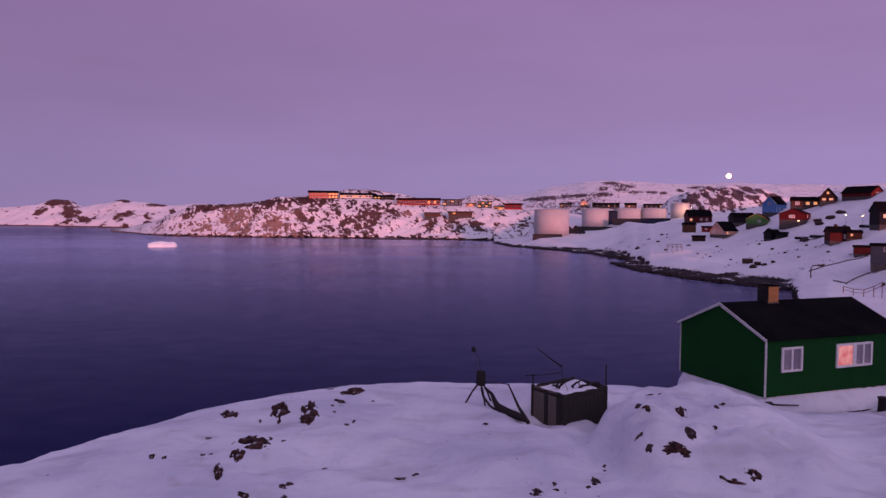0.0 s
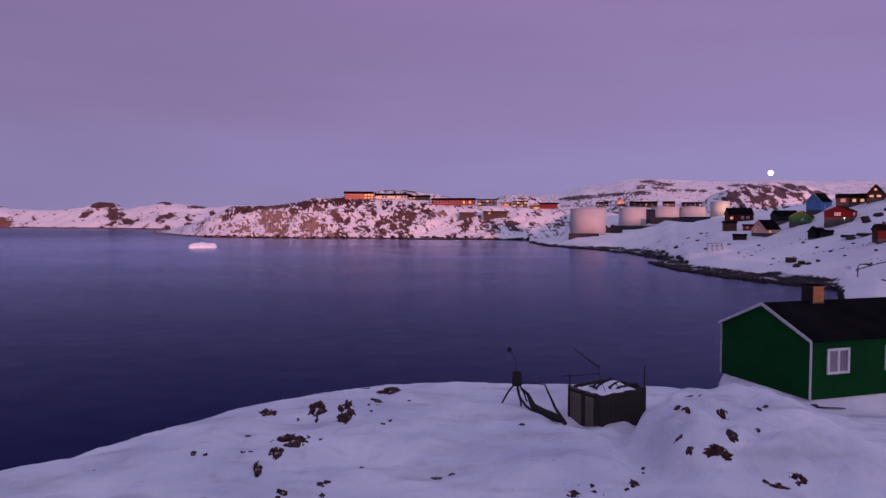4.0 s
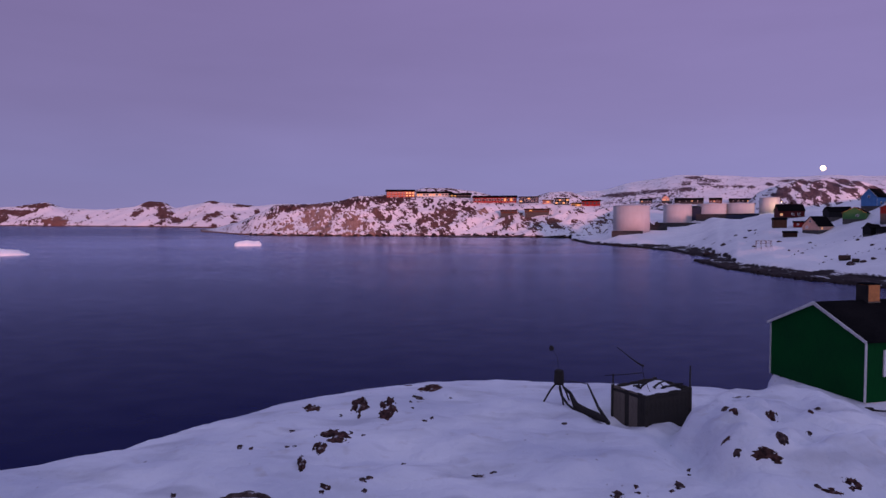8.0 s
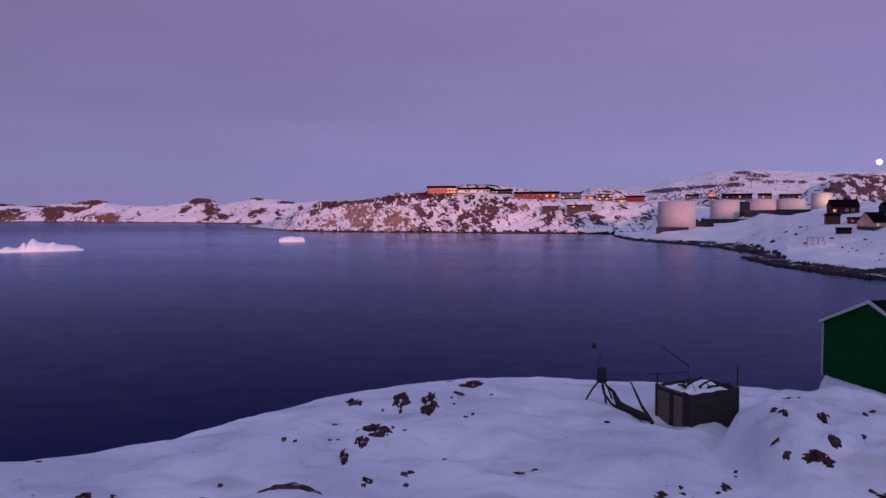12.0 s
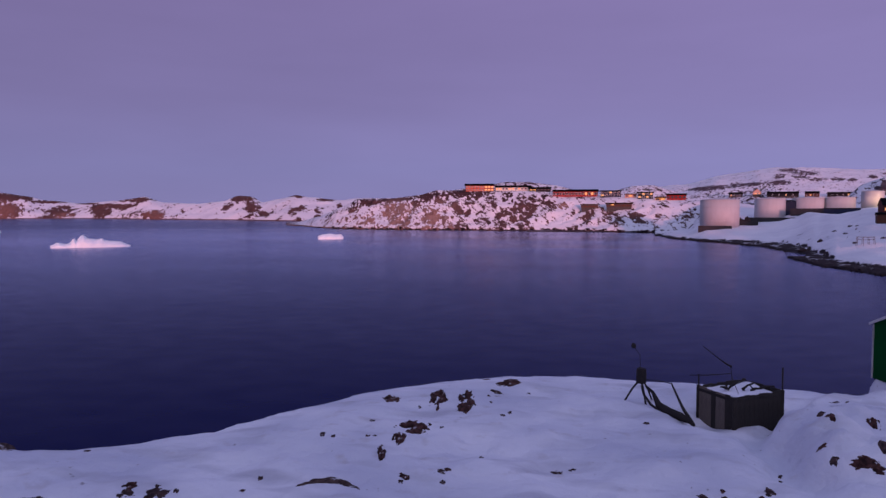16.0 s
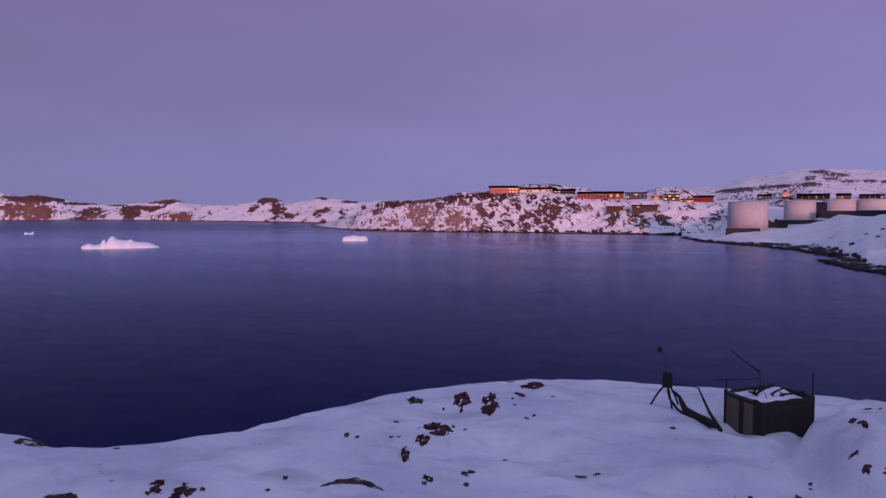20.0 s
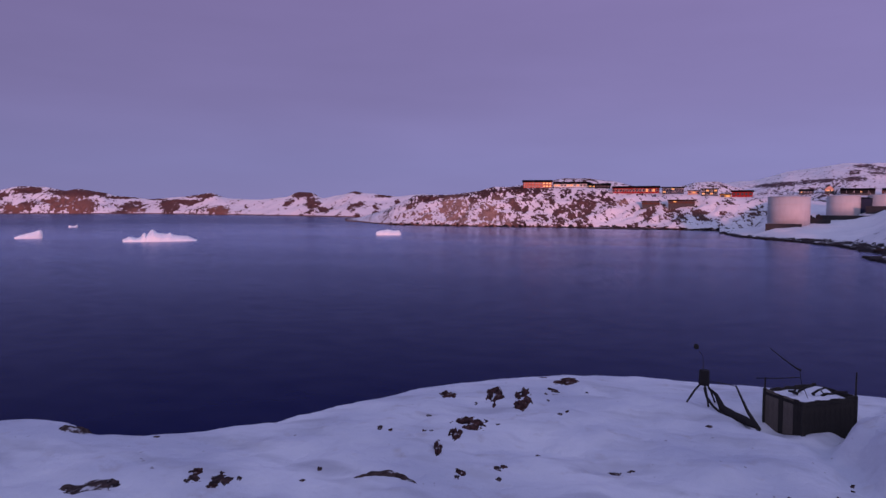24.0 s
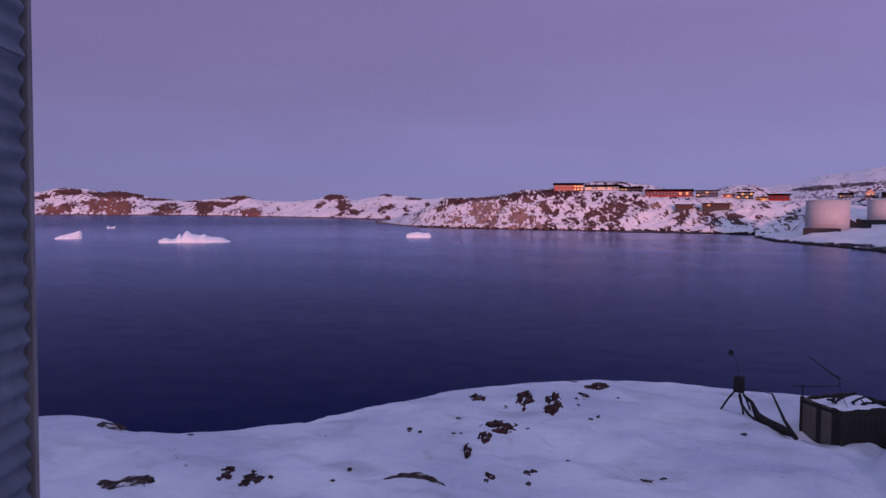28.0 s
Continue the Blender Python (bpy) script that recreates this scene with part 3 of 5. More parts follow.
# the town's hillside on the right: shoreline and slope by bearing
TOWN_SHORE = [(4.5, 440), (5.5, 402), (6.0, 388), (7.9, 364), (10, 352), (12.6, 340), (14.2, 316), (15.8, 264), (17, 226), (19.6, 206), (23.3, 199), (26.5, 187), (28, 178), (29.6, 166), (31.5, 158), (34, 146), (50, 110), (70, 95)]
TOWN_SLOPE = [(4, 0.0), (6.6, 0.012), (7.5, 0.07), (8.2, 0.13), (12.6, 0.10), (15, 0.092), (17.2, 0.072), (19.2, 0.090), (22.8, 0.096), (25, 0.125), (27, 0.155), (30, 0.175), (34, 0.19), (60, 0.2)]


# flat skirt of wave-washed rock below the snow
TOWN_SHELF = [(5, 4), (8, 8), (12.5, 10), (13.5, 14), (14.3, 8), (15.5, 6), (17, 5), (19, 4), (23, 3), (26.5, 4), (28, 6), (29.6, 14), (31.5, 14), (34, 12)]


# water's edge, seaward of the foot of the slope: two low rock tongues with an inlet between them
TOWN_EDGE = [(4.5, 432), (5.56, 392), (8.3, 358), (11.8, 324), (13.6, 294), (13.85, 250), (14.6, 236), (16.4, 214), (20, 193), (22.6, 184), (25.5, 177), (27.2, 173), (27.5, 140), (27.9, 118), (31.5, 110), (34, 106), (50, 104), (70, 92)]


def town_height(b, r, rough=True):
    edge = knots(TOWN_EDGE, b)
    if rough:
        edge += 3.5 * noise.noise(Vector((b * 0.9, 3.0, 0))) + 3.0 * noise.noise(Vector((b * 3.1, 7.0, 0))) + 1.2 * noise.noise(Vector((b * 8.0, 1.0, 0)))
    if r < edge:
        return -3.0
    e = r - edge
    d = max(0.0, r - knots(TOWN_SHORE, b))
    shelf = knots(TOWN_SHELF, b)
    apron = ease(b, 26.9, 27.9) * (1 - ease(b, 29.5, 31)) * (1 - ease(r - knots(TOWN_SHORE, b), -2, 22))
    lift = (0.7 + 1.4 * ease(b, 27.0, 30.0) + 1.5 * apron) * ease(e, 0, 3) + (1 - 0.6 * ease(b, 27.5, 28.4)) * ((0.6 * noise.noise(bearing(b, r) * 0.16) + 0.2 * noise.noise(bearing(b, r) * 0.45)) * ease(e, 0, 3) * (1 - ease(d, shelf, shelf + 6)) if rough else 0.0)
    d = max(0.0, d - shelf)
    k = knots(TOWN_SLOPE, b)
    full = 150.0 - shelf
    z = lift + 0.9 * ease(d, 0, 8) + k * min(d, full) * (0.82 + 0.18 * min(d, full) / full) + 0.025 * max(0.0, d - full)
    if rough:
        p = bearing(b, r)
        z -= 4.0 * math.exp(-(((b - 13.4) / 1.5) ** 2 + ((r - 270) / 13) ** 2) ** 2)
        z += 1.0 * noise.noise(p * 0.05) * ease(d, 5, 30) + 0.5 * noise.noise(p * 0.13) * ease(d, 5, 20) + 0.2 * noise.noise(p * 0.3)
    return z


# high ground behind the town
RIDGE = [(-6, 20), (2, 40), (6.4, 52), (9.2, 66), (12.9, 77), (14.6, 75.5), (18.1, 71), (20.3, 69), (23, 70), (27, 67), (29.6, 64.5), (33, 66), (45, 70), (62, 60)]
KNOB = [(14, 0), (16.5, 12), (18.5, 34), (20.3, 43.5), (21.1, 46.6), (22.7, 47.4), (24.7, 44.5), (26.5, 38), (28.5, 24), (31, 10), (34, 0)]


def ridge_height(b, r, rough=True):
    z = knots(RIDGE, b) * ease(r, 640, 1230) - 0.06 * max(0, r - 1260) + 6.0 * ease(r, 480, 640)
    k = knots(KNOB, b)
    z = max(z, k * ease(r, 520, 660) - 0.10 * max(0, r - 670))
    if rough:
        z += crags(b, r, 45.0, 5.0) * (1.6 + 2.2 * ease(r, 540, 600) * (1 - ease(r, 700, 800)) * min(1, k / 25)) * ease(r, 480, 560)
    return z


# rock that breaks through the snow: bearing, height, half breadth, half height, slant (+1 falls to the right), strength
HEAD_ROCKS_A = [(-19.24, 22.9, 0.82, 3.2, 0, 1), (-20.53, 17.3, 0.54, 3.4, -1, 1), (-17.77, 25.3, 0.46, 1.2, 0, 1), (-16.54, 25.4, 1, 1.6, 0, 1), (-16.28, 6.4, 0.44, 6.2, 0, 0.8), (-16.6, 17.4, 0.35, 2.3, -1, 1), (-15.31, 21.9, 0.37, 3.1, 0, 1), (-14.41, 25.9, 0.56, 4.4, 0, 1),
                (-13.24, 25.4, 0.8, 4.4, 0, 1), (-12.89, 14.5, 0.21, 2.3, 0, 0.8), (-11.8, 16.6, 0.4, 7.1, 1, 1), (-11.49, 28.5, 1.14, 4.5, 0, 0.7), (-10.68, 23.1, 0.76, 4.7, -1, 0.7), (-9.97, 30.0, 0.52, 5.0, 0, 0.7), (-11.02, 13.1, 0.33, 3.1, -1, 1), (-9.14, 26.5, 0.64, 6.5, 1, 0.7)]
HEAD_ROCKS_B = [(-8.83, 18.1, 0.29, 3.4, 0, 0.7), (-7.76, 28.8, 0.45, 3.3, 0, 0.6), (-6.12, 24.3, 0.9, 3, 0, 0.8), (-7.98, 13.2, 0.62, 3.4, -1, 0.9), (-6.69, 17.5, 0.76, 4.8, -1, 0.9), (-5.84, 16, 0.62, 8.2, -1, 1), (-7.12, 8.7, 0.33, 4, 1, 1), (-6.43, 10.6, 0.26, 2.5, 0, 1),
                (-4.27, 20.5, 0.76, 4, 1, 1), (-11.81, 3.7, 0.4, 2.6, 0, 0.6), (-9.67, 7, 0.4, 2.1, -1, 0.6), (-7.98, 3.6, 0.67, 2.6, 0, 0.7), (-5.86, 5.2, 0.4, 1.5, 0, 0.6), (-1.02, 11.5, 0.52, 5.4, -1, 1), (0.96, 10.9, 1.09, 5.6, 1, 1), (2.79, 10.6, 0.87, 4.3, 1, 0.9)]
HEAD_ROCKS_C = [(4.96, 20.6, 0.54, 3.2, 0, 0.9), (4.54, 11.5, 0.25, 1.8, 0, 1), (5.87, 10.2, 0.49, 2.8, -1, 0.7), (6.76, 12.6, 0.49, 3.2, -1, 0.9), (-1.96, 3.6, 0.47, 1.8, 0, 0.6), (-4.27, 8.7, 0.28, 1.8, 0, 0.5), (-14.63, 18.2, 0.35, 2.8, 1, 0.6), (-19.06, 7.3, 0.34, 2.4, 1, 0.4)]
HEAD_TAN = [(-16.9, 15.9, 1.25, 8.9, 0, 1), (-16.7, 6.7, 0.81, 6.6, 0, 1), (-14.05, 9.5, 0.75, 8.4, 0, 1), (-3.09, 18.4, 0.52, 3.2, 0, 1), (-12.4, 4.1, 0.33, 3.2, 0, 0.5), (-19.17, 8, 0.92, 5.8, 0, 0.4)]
FAR_ROCKS_A = [(-50.8, 39.8, 0.44, 5.2, -1, 1), (-49.21, 52.2, 0.9, 9, 0, 0.8), (-49.82, 12.2, 1.04, 10.4, -1, 0.75), (-45.99, 46.4, 1.94, 9.7, 0, 1), (-46.56, 21.3, 1.56, 18.3, 0, 0.8), (-42.36, 13.7, 0.98, 13.3, 0, 1), (-42.95, 35.6, 1.17, 3, 0, 1), (-40.62, 32.1, 0.67, 2.5, 0, 1),
               (-39.75, 16.2, 0.72, 12.2, 0, 1), (-38.68, 24.8, 1.11, 6.1, 0, 0.9), (-37.3, 38.8, 1.47, 5.3, 0, 0.9), (-36.01, 8.8, 0.79, 7.5, 0, 0.9), (-29.38, 38, 0.99, 6.6, 0, 1), (-28.71, 21.8, 0.46, 10.9, 0, 1), (-30.67, 22.3, 0.44, 7.4, -1, 0.8), (-27.83, 10.6, 0.42, 3.9, 1, 1)]
FAR_ROCKS_B = [(-28.2, 21.3, 0.28, 4, 0, 1), (-25.2, 39.7, 0.57, 2.9, 1, 1), (-33.99, 13.7, 0.38, 4.3, 0, 0.5), (-22.83, 33.3, 0.82, 2.8, 0, 1), (-24.98, 18.4, 0.74, 3.9, -1, 0.8), (-25.51, 13.1, 0.35, 6.6, 0, 0.7), (-23.43, 15.5, 0.51, 5.2, 0, 0.7), (-21.66, 22.4, 0.27, 4.4, 0, 1),
               (-22.16, 13.5, 0.22, 4.1, -1, 0.9), (-23.46, 6.1, 0.27, 3.1, 0, 1)]
FAR_TAN = [(-46.53, 19, 1.6, 17.8, 0, 1), (-42.16, 6.5, 0.61, 5.3, 0, 1), (-36.01, 8.8, 0.79, 7.5, 0, 1), (-50.03, 11.7, 0.82, 8.8, 0, 0.7)]
MOUNT_ROCKS_A = [(13.86, 72.7, 0.72, 4.4, 0, 1), (14.87, 66.1, 0.99, 4.2, 0, 0.8), (13.21, 60.5, 0.44, 4.1, -1, 0.8), (15.73, 54.5, 0.84, 2.8, 0, 0.7), (14.59, 58.9, 0.57, 3.5, 0, 0.7), (8.2, 44.9, 1.53, 4, -0.5, 1), (10.78, 48.6, 1.63, 3.3, -0.3, 0.9),
                 (13, 50.1, 0.87, 3.9, 0, 0.8), (16.99, 54.6, 0.55, 2.3, 0, 1), (17.88, 53.2, 0.34, 2.6, 0, 1), (19.17, 57.7, 0.27, 2.9, 0.5, 1), (20.35, 63.9, 0.59, 3.4, 0, 0.9), (20.04, 34.1, 0.59, 3.5, -1, 0.9), (21.4, 43.1, 0.41, 2.9, 1, 0.9)]
MOUNT_ROCKS_B = [(21.08, 38.9, 0.23, 3.2, 1, 0.7), (22.3, 41, 0.51, 2.9, 1, 0.8), (23.37, 37.3, 0.42, 4.6, 1, 1), (24.1, 42.7, 0.49, 2.9, 1, 0.9), (24.9, 40.6, 0.34, 2.5, 1, 0.8), (21.94, 30.5, 0.43, 2.4, 1, 0.75), (20.65, 27.2, 0.29, 2.6, 1, 0.8),
                 (22.95, 28.6, 0.4, 2.4, 1, 0.75), (24.3, 34.4, 0.44, 2.5, 1, 0.75), (25.51, 36.1, 0.31, 2.2, 1, 0.75), (26.09, 37, 0.53, 1.8, 0.5, 0.6), (22.31, 34.4, 0.28, 2.8, 1, 0.7), (22.71, 24.7, 0.5, 1.5, 1, 0.6), (21.48, 32.2, 0.21, 2.8, 1, 0.7)]


def far_bare(b, r):
    return -0.19 + 0.06 * (1 - ease(b, -46, -41))


def mount_bare(b, r):
    # the gullied front of the knob is barer than the open snowfields above it
    knob = ease(b, 18.5, 20.5) * (1 - ease(b, 25.5, 27)) * (1 - ease(r, 690, 740))
    band = ease(r, 640, 720) * (1 - ease(r, 900, 1000)) * (1 - ease(b, 12, 15))
    return -0.14 + 0.10 * knob + 0.22 * band


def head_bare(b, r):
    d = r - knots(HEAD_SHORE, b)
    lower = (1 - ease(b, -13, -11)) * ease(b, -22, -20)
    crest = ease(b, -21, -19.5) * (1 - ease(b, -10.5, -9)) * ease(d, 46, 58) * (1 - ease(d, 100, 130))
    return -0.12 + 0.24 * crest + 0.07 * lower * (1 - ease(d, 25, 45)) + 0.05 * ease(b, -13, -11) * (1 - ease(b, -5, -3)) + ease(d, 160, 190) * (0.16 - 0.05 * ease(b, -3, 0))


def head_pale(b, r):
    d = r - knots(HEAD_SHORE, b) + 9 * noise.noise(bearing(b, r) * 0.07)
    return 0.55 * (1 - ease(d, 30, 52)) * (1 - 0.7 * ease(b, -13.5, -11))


def span(a, b, step):
    n = max(2, int(round((b - a) / step)) + 1)
    return [a + (b - a) * i / (n - 1) for i in range(n)]


def build_land():
    xs = span(-44, -18, 0.5)[:-1] + span(-18, 22, 0.2)[:-1] + span(22, 75, 0.8)
    ys = span(-14, 8, 0.8)[:-1] + span(8, 36, 0.2)[:-1] + span(36, 105, 0.9)
    sheet("ground", xs, ys, near_height, SNOW, "snow-covered rocky knoll sloping down to the bay", "ground")
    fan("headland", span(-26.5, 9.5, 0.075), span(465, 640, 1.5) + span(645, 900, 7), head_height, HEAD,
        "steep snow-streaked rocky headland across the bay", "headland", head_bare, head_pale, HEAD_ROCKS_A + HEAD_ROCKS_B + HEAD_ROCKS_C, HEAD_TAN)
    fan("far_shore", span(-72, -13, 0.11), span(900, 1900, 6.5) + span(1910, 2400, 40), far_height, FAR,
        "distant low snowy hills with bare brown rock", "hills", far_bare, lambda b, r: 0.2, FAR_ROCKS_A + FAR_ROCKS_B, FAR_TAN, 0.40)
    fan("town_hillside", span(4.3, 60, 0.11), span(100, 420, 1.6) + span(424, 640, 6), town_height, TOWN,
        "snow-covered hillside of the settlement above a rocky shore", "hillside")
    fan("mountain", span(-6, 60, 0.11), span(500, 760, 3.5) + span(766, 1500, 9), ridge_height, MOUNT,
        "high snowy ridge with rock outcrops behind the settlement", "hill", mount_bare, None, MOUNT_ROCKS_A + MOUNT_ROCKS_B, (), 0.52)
    # unseen slope added behind the view point; it keeps sun off the knoll
    fan("sun_block_slope", span(62, 298, 4), [9, 14, 22, 34, 50, 70, 95, 120, 160, 230],
        lambda b, r: 9.5 + 18.5 * ease(r * math.cos(radians(b - SUN_BEARING)), 13, 112) + 1.2 * noise.noise(bearing(b, r) * 0.04), SNOW,
        "unseen snow-covered slope added behind the view point to block the sun", "ground")
    bm = bmesh.new()
    bmesh.ops.create_circle(bm, cap_ends=True, segments=96, radius=4600)
    tagged(part("water", bm, WATER), "dark calm sea water of the bay", "water", kind="structure")


build_land()


# ---- moon ----
def build_moon():
    bm = bmesh.new()
    bmesh.ops.create_uvsphere(bm, u_segments=32, v_segments=16, radius=15.5)
    m, nt, bsdf = start_material("moon_light")
    bsdf.inputs["Base Color"].default_value = (0.2, 0.2, 0.2, 1)
    f = between(nt, noise_node(nt, 0.06, 3.0), 0.4, 0.6)
    nt.links.new(blend(nt, f, (1.0, 0.74, 0.52), (1.0, 0.62, 0.40)), bsdf.inputs["Emission Color"])
    bsdf.inputs["Emission Strength"].default_value = 3.0
    ob = part("moon", bm, m, smooth=True)
    ob.location = bearing(22.7, 4400, EYE + 4400 * math.tan(radians(3.41)))
    tagged(ob, "bright full moon low above the snowy ridge", "moon", kind="structure")


build_moon()


# ---- windows and houses ----
def window(parent, x, y, z, w, h, turn=0.0, lit=None, bars=1, frame_m=None, deep=0.06):
    """A window whose outer face looks along local -y, centred on (x, z) of its sill at plane y; turn in degrees about z."""
    fm = frame_m or WHITE
    t = min(0.10, w * 0.09)
    bm = bmesh.new()
    for a in ((-w / 2, 0, -w / 2 + t, h), (w / 2 - t, 0, w / 2, h), (-w / 2 + t, 0, w / 2 - t, t), (-w / 2 + t, h - t, w / 2 - t, h)):
        box_into(bm, a[0], -deep, a[1], a[2], 0.02, a[3], 0.004)
    for i in range(bars):
        c = -w / 2 + w * (i + 1) / (bars + 1)
        box_into(bm, c - t * 0.5, -deep * 0.9, t, c + t * 0.5, 0.02, h - t, 0.004)
    win = part("window", bm, fm, parent)
    win.matrix_local = pose(x, y, z, 0, 0, turn)
    for i in range(bars + 1):
        a = -w / 2 + w * i / (bars + 1) + t * 0.4
        b = -w / 2 + w * (i + 1) / (bars + 1) - t * 0.4
        mat = lit[i % len(lit)] if isinstance(lit, (list, tuple)) else (lit or GLASS)
        part("pane", box(a, -0.012, t, b, 0.008, h - t, 0.0), mat, win)
    return win


def gable_house(name, m, width, length, wall_h, rise, wall_m, roof_m, label, category="house", group="", base=0.4, over=0.3, trim=None,
                windows=(), chimney=None, base_m=None, chimney_m=None):
    """A house with its ridge along local x, length long; its front wall looks along local -y. Origin: middle of the floor plan on the ground."""
    h = empty(name, m, label, category, group)
    hl, hw = length / 2, width / 2
    part("foundation", box(-hl + 0.05, -hw + 0.05, -1.6, hl - 0.05, hw - 0.05, base, 0.0), base_m or BASEMENT, h)
    part("wall", prism([(-hw, base), (hw, base), (hw, wall_h), (0, wall_h + rise), (-hw, wall_h)], -hl, hl), wall_m, h)
    th = 0.08
    slope = rise / hw
    ox = hw + over
    zb = wall_h - slope * over
    for side in (-1, 1):
        part("roof", prism([(0, wall_h + rise + 0.02), (0, wall_h + rise + th + 0.02), (side * ox, zb + th), (side * ox, zb + 0.02)], -hl - over, hl + over), roof_m, h)
    if trim:
        for end in (-1, 1):
            for side in (-1, 1):
                e = end * (hl + over)
                part("bargeboard", prism([(0, wall_h + rise - 0.03), (0, wall_h + rise + th + 0.03), (side * ox, zb + th + 0.012), (side * ox, zb - 0.02)],
                                         e - 0.02 * end, e + 0.03 * end), trim, h)
                part("corner_board", box(min(end * hl, end * (hl + 0.03)) - 0.05, side * hw - 0.02, base, max(end * hl, end * (hl + 0.03)) + 0.02, side * hw + (0.02 if side < 0 else -0.004), wall_h - 0.05, 0.006), trim, h)
    for face, pos, sill, w, hh, lit, bars in windows:
        if face == "front":
            window(h, pos, -hw - 0.004, sill, w, hh, 0, lit, bars)
        elif face == "left":
            window(h, -hl - 0.004, pos, sill, w, hh, -90, lit, bars)
        else:
            window(h, hl + 0.004, pos, sill, w, hh, 90, lit, bars)
    if chimney:
        cx, cy, s, top = chimney
        ch = part("chimney", box(cx - s / 2, cy - s / 2, wall_h + rise - 0.6, cx + s / 2, cy + s / 2, top, 0.015), chimney_m or PAINTS["umber"], h, "tan rendered chimney" if chimney_m else "")
        part("chimney_cap", box(cx - s / 2 - 0.015, cy - s / 2 - 0.015, top, cx + s / 2 + 0.015, cy + s / 2 + 0.015, top + 0.05, 0.01), ROOFDARK, ch)
    return h


def build_green_house():
    # corner nearest the view point at (13.5, 28.1); ridge runs away to the right
    ax, ay = Vector((0.940, 0.344, 0)), Vector((-0.344, 0.940, 0))
    length, width = 7.9, 5.3
    c = Vector((13.53, 28.11, 0)) + ax * length / 2 + ay * width / 2
    m = pose(c.x, c.y, 8.20, 0, 0, math.degrees(math.atan2(0.344, 0.940)))
    off = length / 2
    house = gable_house("green_house", m, width, length, 2.80, 1.18, GREEN, FELT, "dark green wooden house with black felt roof on snow",
                        "house", base=0.38, over=0.12, trim=TRIM, base_m=BASEMENT, chimney_m=BRICK, chimney=(2.78 - off, 0.05, 0.62, 4.74),
                        windows=[("front", 1.38 - off, 1.39, 1.16, 1.06, [CURTAINED, CURTAINED], 1), ])
    # wide window: a lit pink pane beside a narrower double one
    window(house, 4.45 - off, -width / 2 - 0.004, 1.37, 1.08, 1.06, 0, LITPINK, 0)
    window(house, 5.53 - off, -width / 2 - 0.004, 1.37, 1.08, 1.06, 0, [CURTAINED, CURTAINED], 1)
    # thin dark sheet added over the chimney's left side to darken it
    part("dark_flank_sheet", box(2.78 - off - 0.345, -0.27, 3.35, 2.78 - off - 0.312, 0.37, 4.73, 0.004), TARRED, house, "thin dark sheet added to darken the chimney's left flank")
    part("chimney_flashing", box(2.78 - off - 0.33, -0.275, 3.72, 2.78 - off + 0.33, -0.262, 4.02, 0.004), PALEWOOD, house, "grey flashing at the foot of the chimney")
    part("plinth", box(-off + 0.04, -width / 2 + 0.03, -0.6, 5.5 - off, -width / 2 + 0.06, 0.375, 0.004), CONCRETE, house, "pale rendered plinth")
    part("basement_wall", box(5.505 - off, -width / 2 + 0.03, -0.6, off - 0.04, -width / 2 + 0.06, 0.375, 0.004), PALEWOOD, house, "grey bare end of the plinth")
    drain = part("drain_pipe", rod([(-off + 0.02, -width / 2 - 0.12, 0.15), (-off + 0.5, -width / 2 - 0.22, 0.10), (-off + 1.5, -width / 2 - 0.32, 0.02)], 0.045, 6, 0.5), TARRED, house, "black waste pipe")
    part("drain_box", box(-off - 0.10, -width / 2 - 0.22, -0.2, -off + 0.20, -width / 2 + 0.02, 0.24, 0.02), TARRED, drain, "black drain box at the house corner")

    # boards and stones left along the plinth
    debris = empty("scrap_boards", pose(17.9, 28.75, near_height(17.9, 28.75)), "dark boards and stones dumped in the snow by the house wall", "scrap wood")
    for k in range(6):
        u = -1.2 + 0.45 * k
        part("board", rod([(u, 0.36 * u, 0.02), (u + 0.22, 0.36 * u + 0.05, 0.05), (u + 0.42, 0.36 * u + 0.16, 0.03)], 0.035, 5, 0.6), TARRED, debris)

    bm = bmesh.new()
    bmesh.ops.create_cone(bm, cap_ends=True, segments=20, radius1=0.21, radius2=0.19, depth=0.62)
    bmesh.ops.translate(bm, verts=bm.verts[:], vec=(0, 0, 0.2))
    bx, by = 18.6, 28.3
    bin_ob = empty("bucket", pose(bx, by, near_height(bx, by)), "black plastic tub standing in the snow", "tub")
    part("body", bm, TARRED, bin_ob)
    bm = bmesh.new()
    bmesh.ops.create_cone(bm, cap_ends=True, segments=20, radius1=0.225, radius2=0.225, depth=0.05)
    bmesh.ops.translate(bm, verts=bm.verts[:], vec=(0, 0, 0.53))
    part("lid", bm, TARRED, bin_ob)


build_green_house()


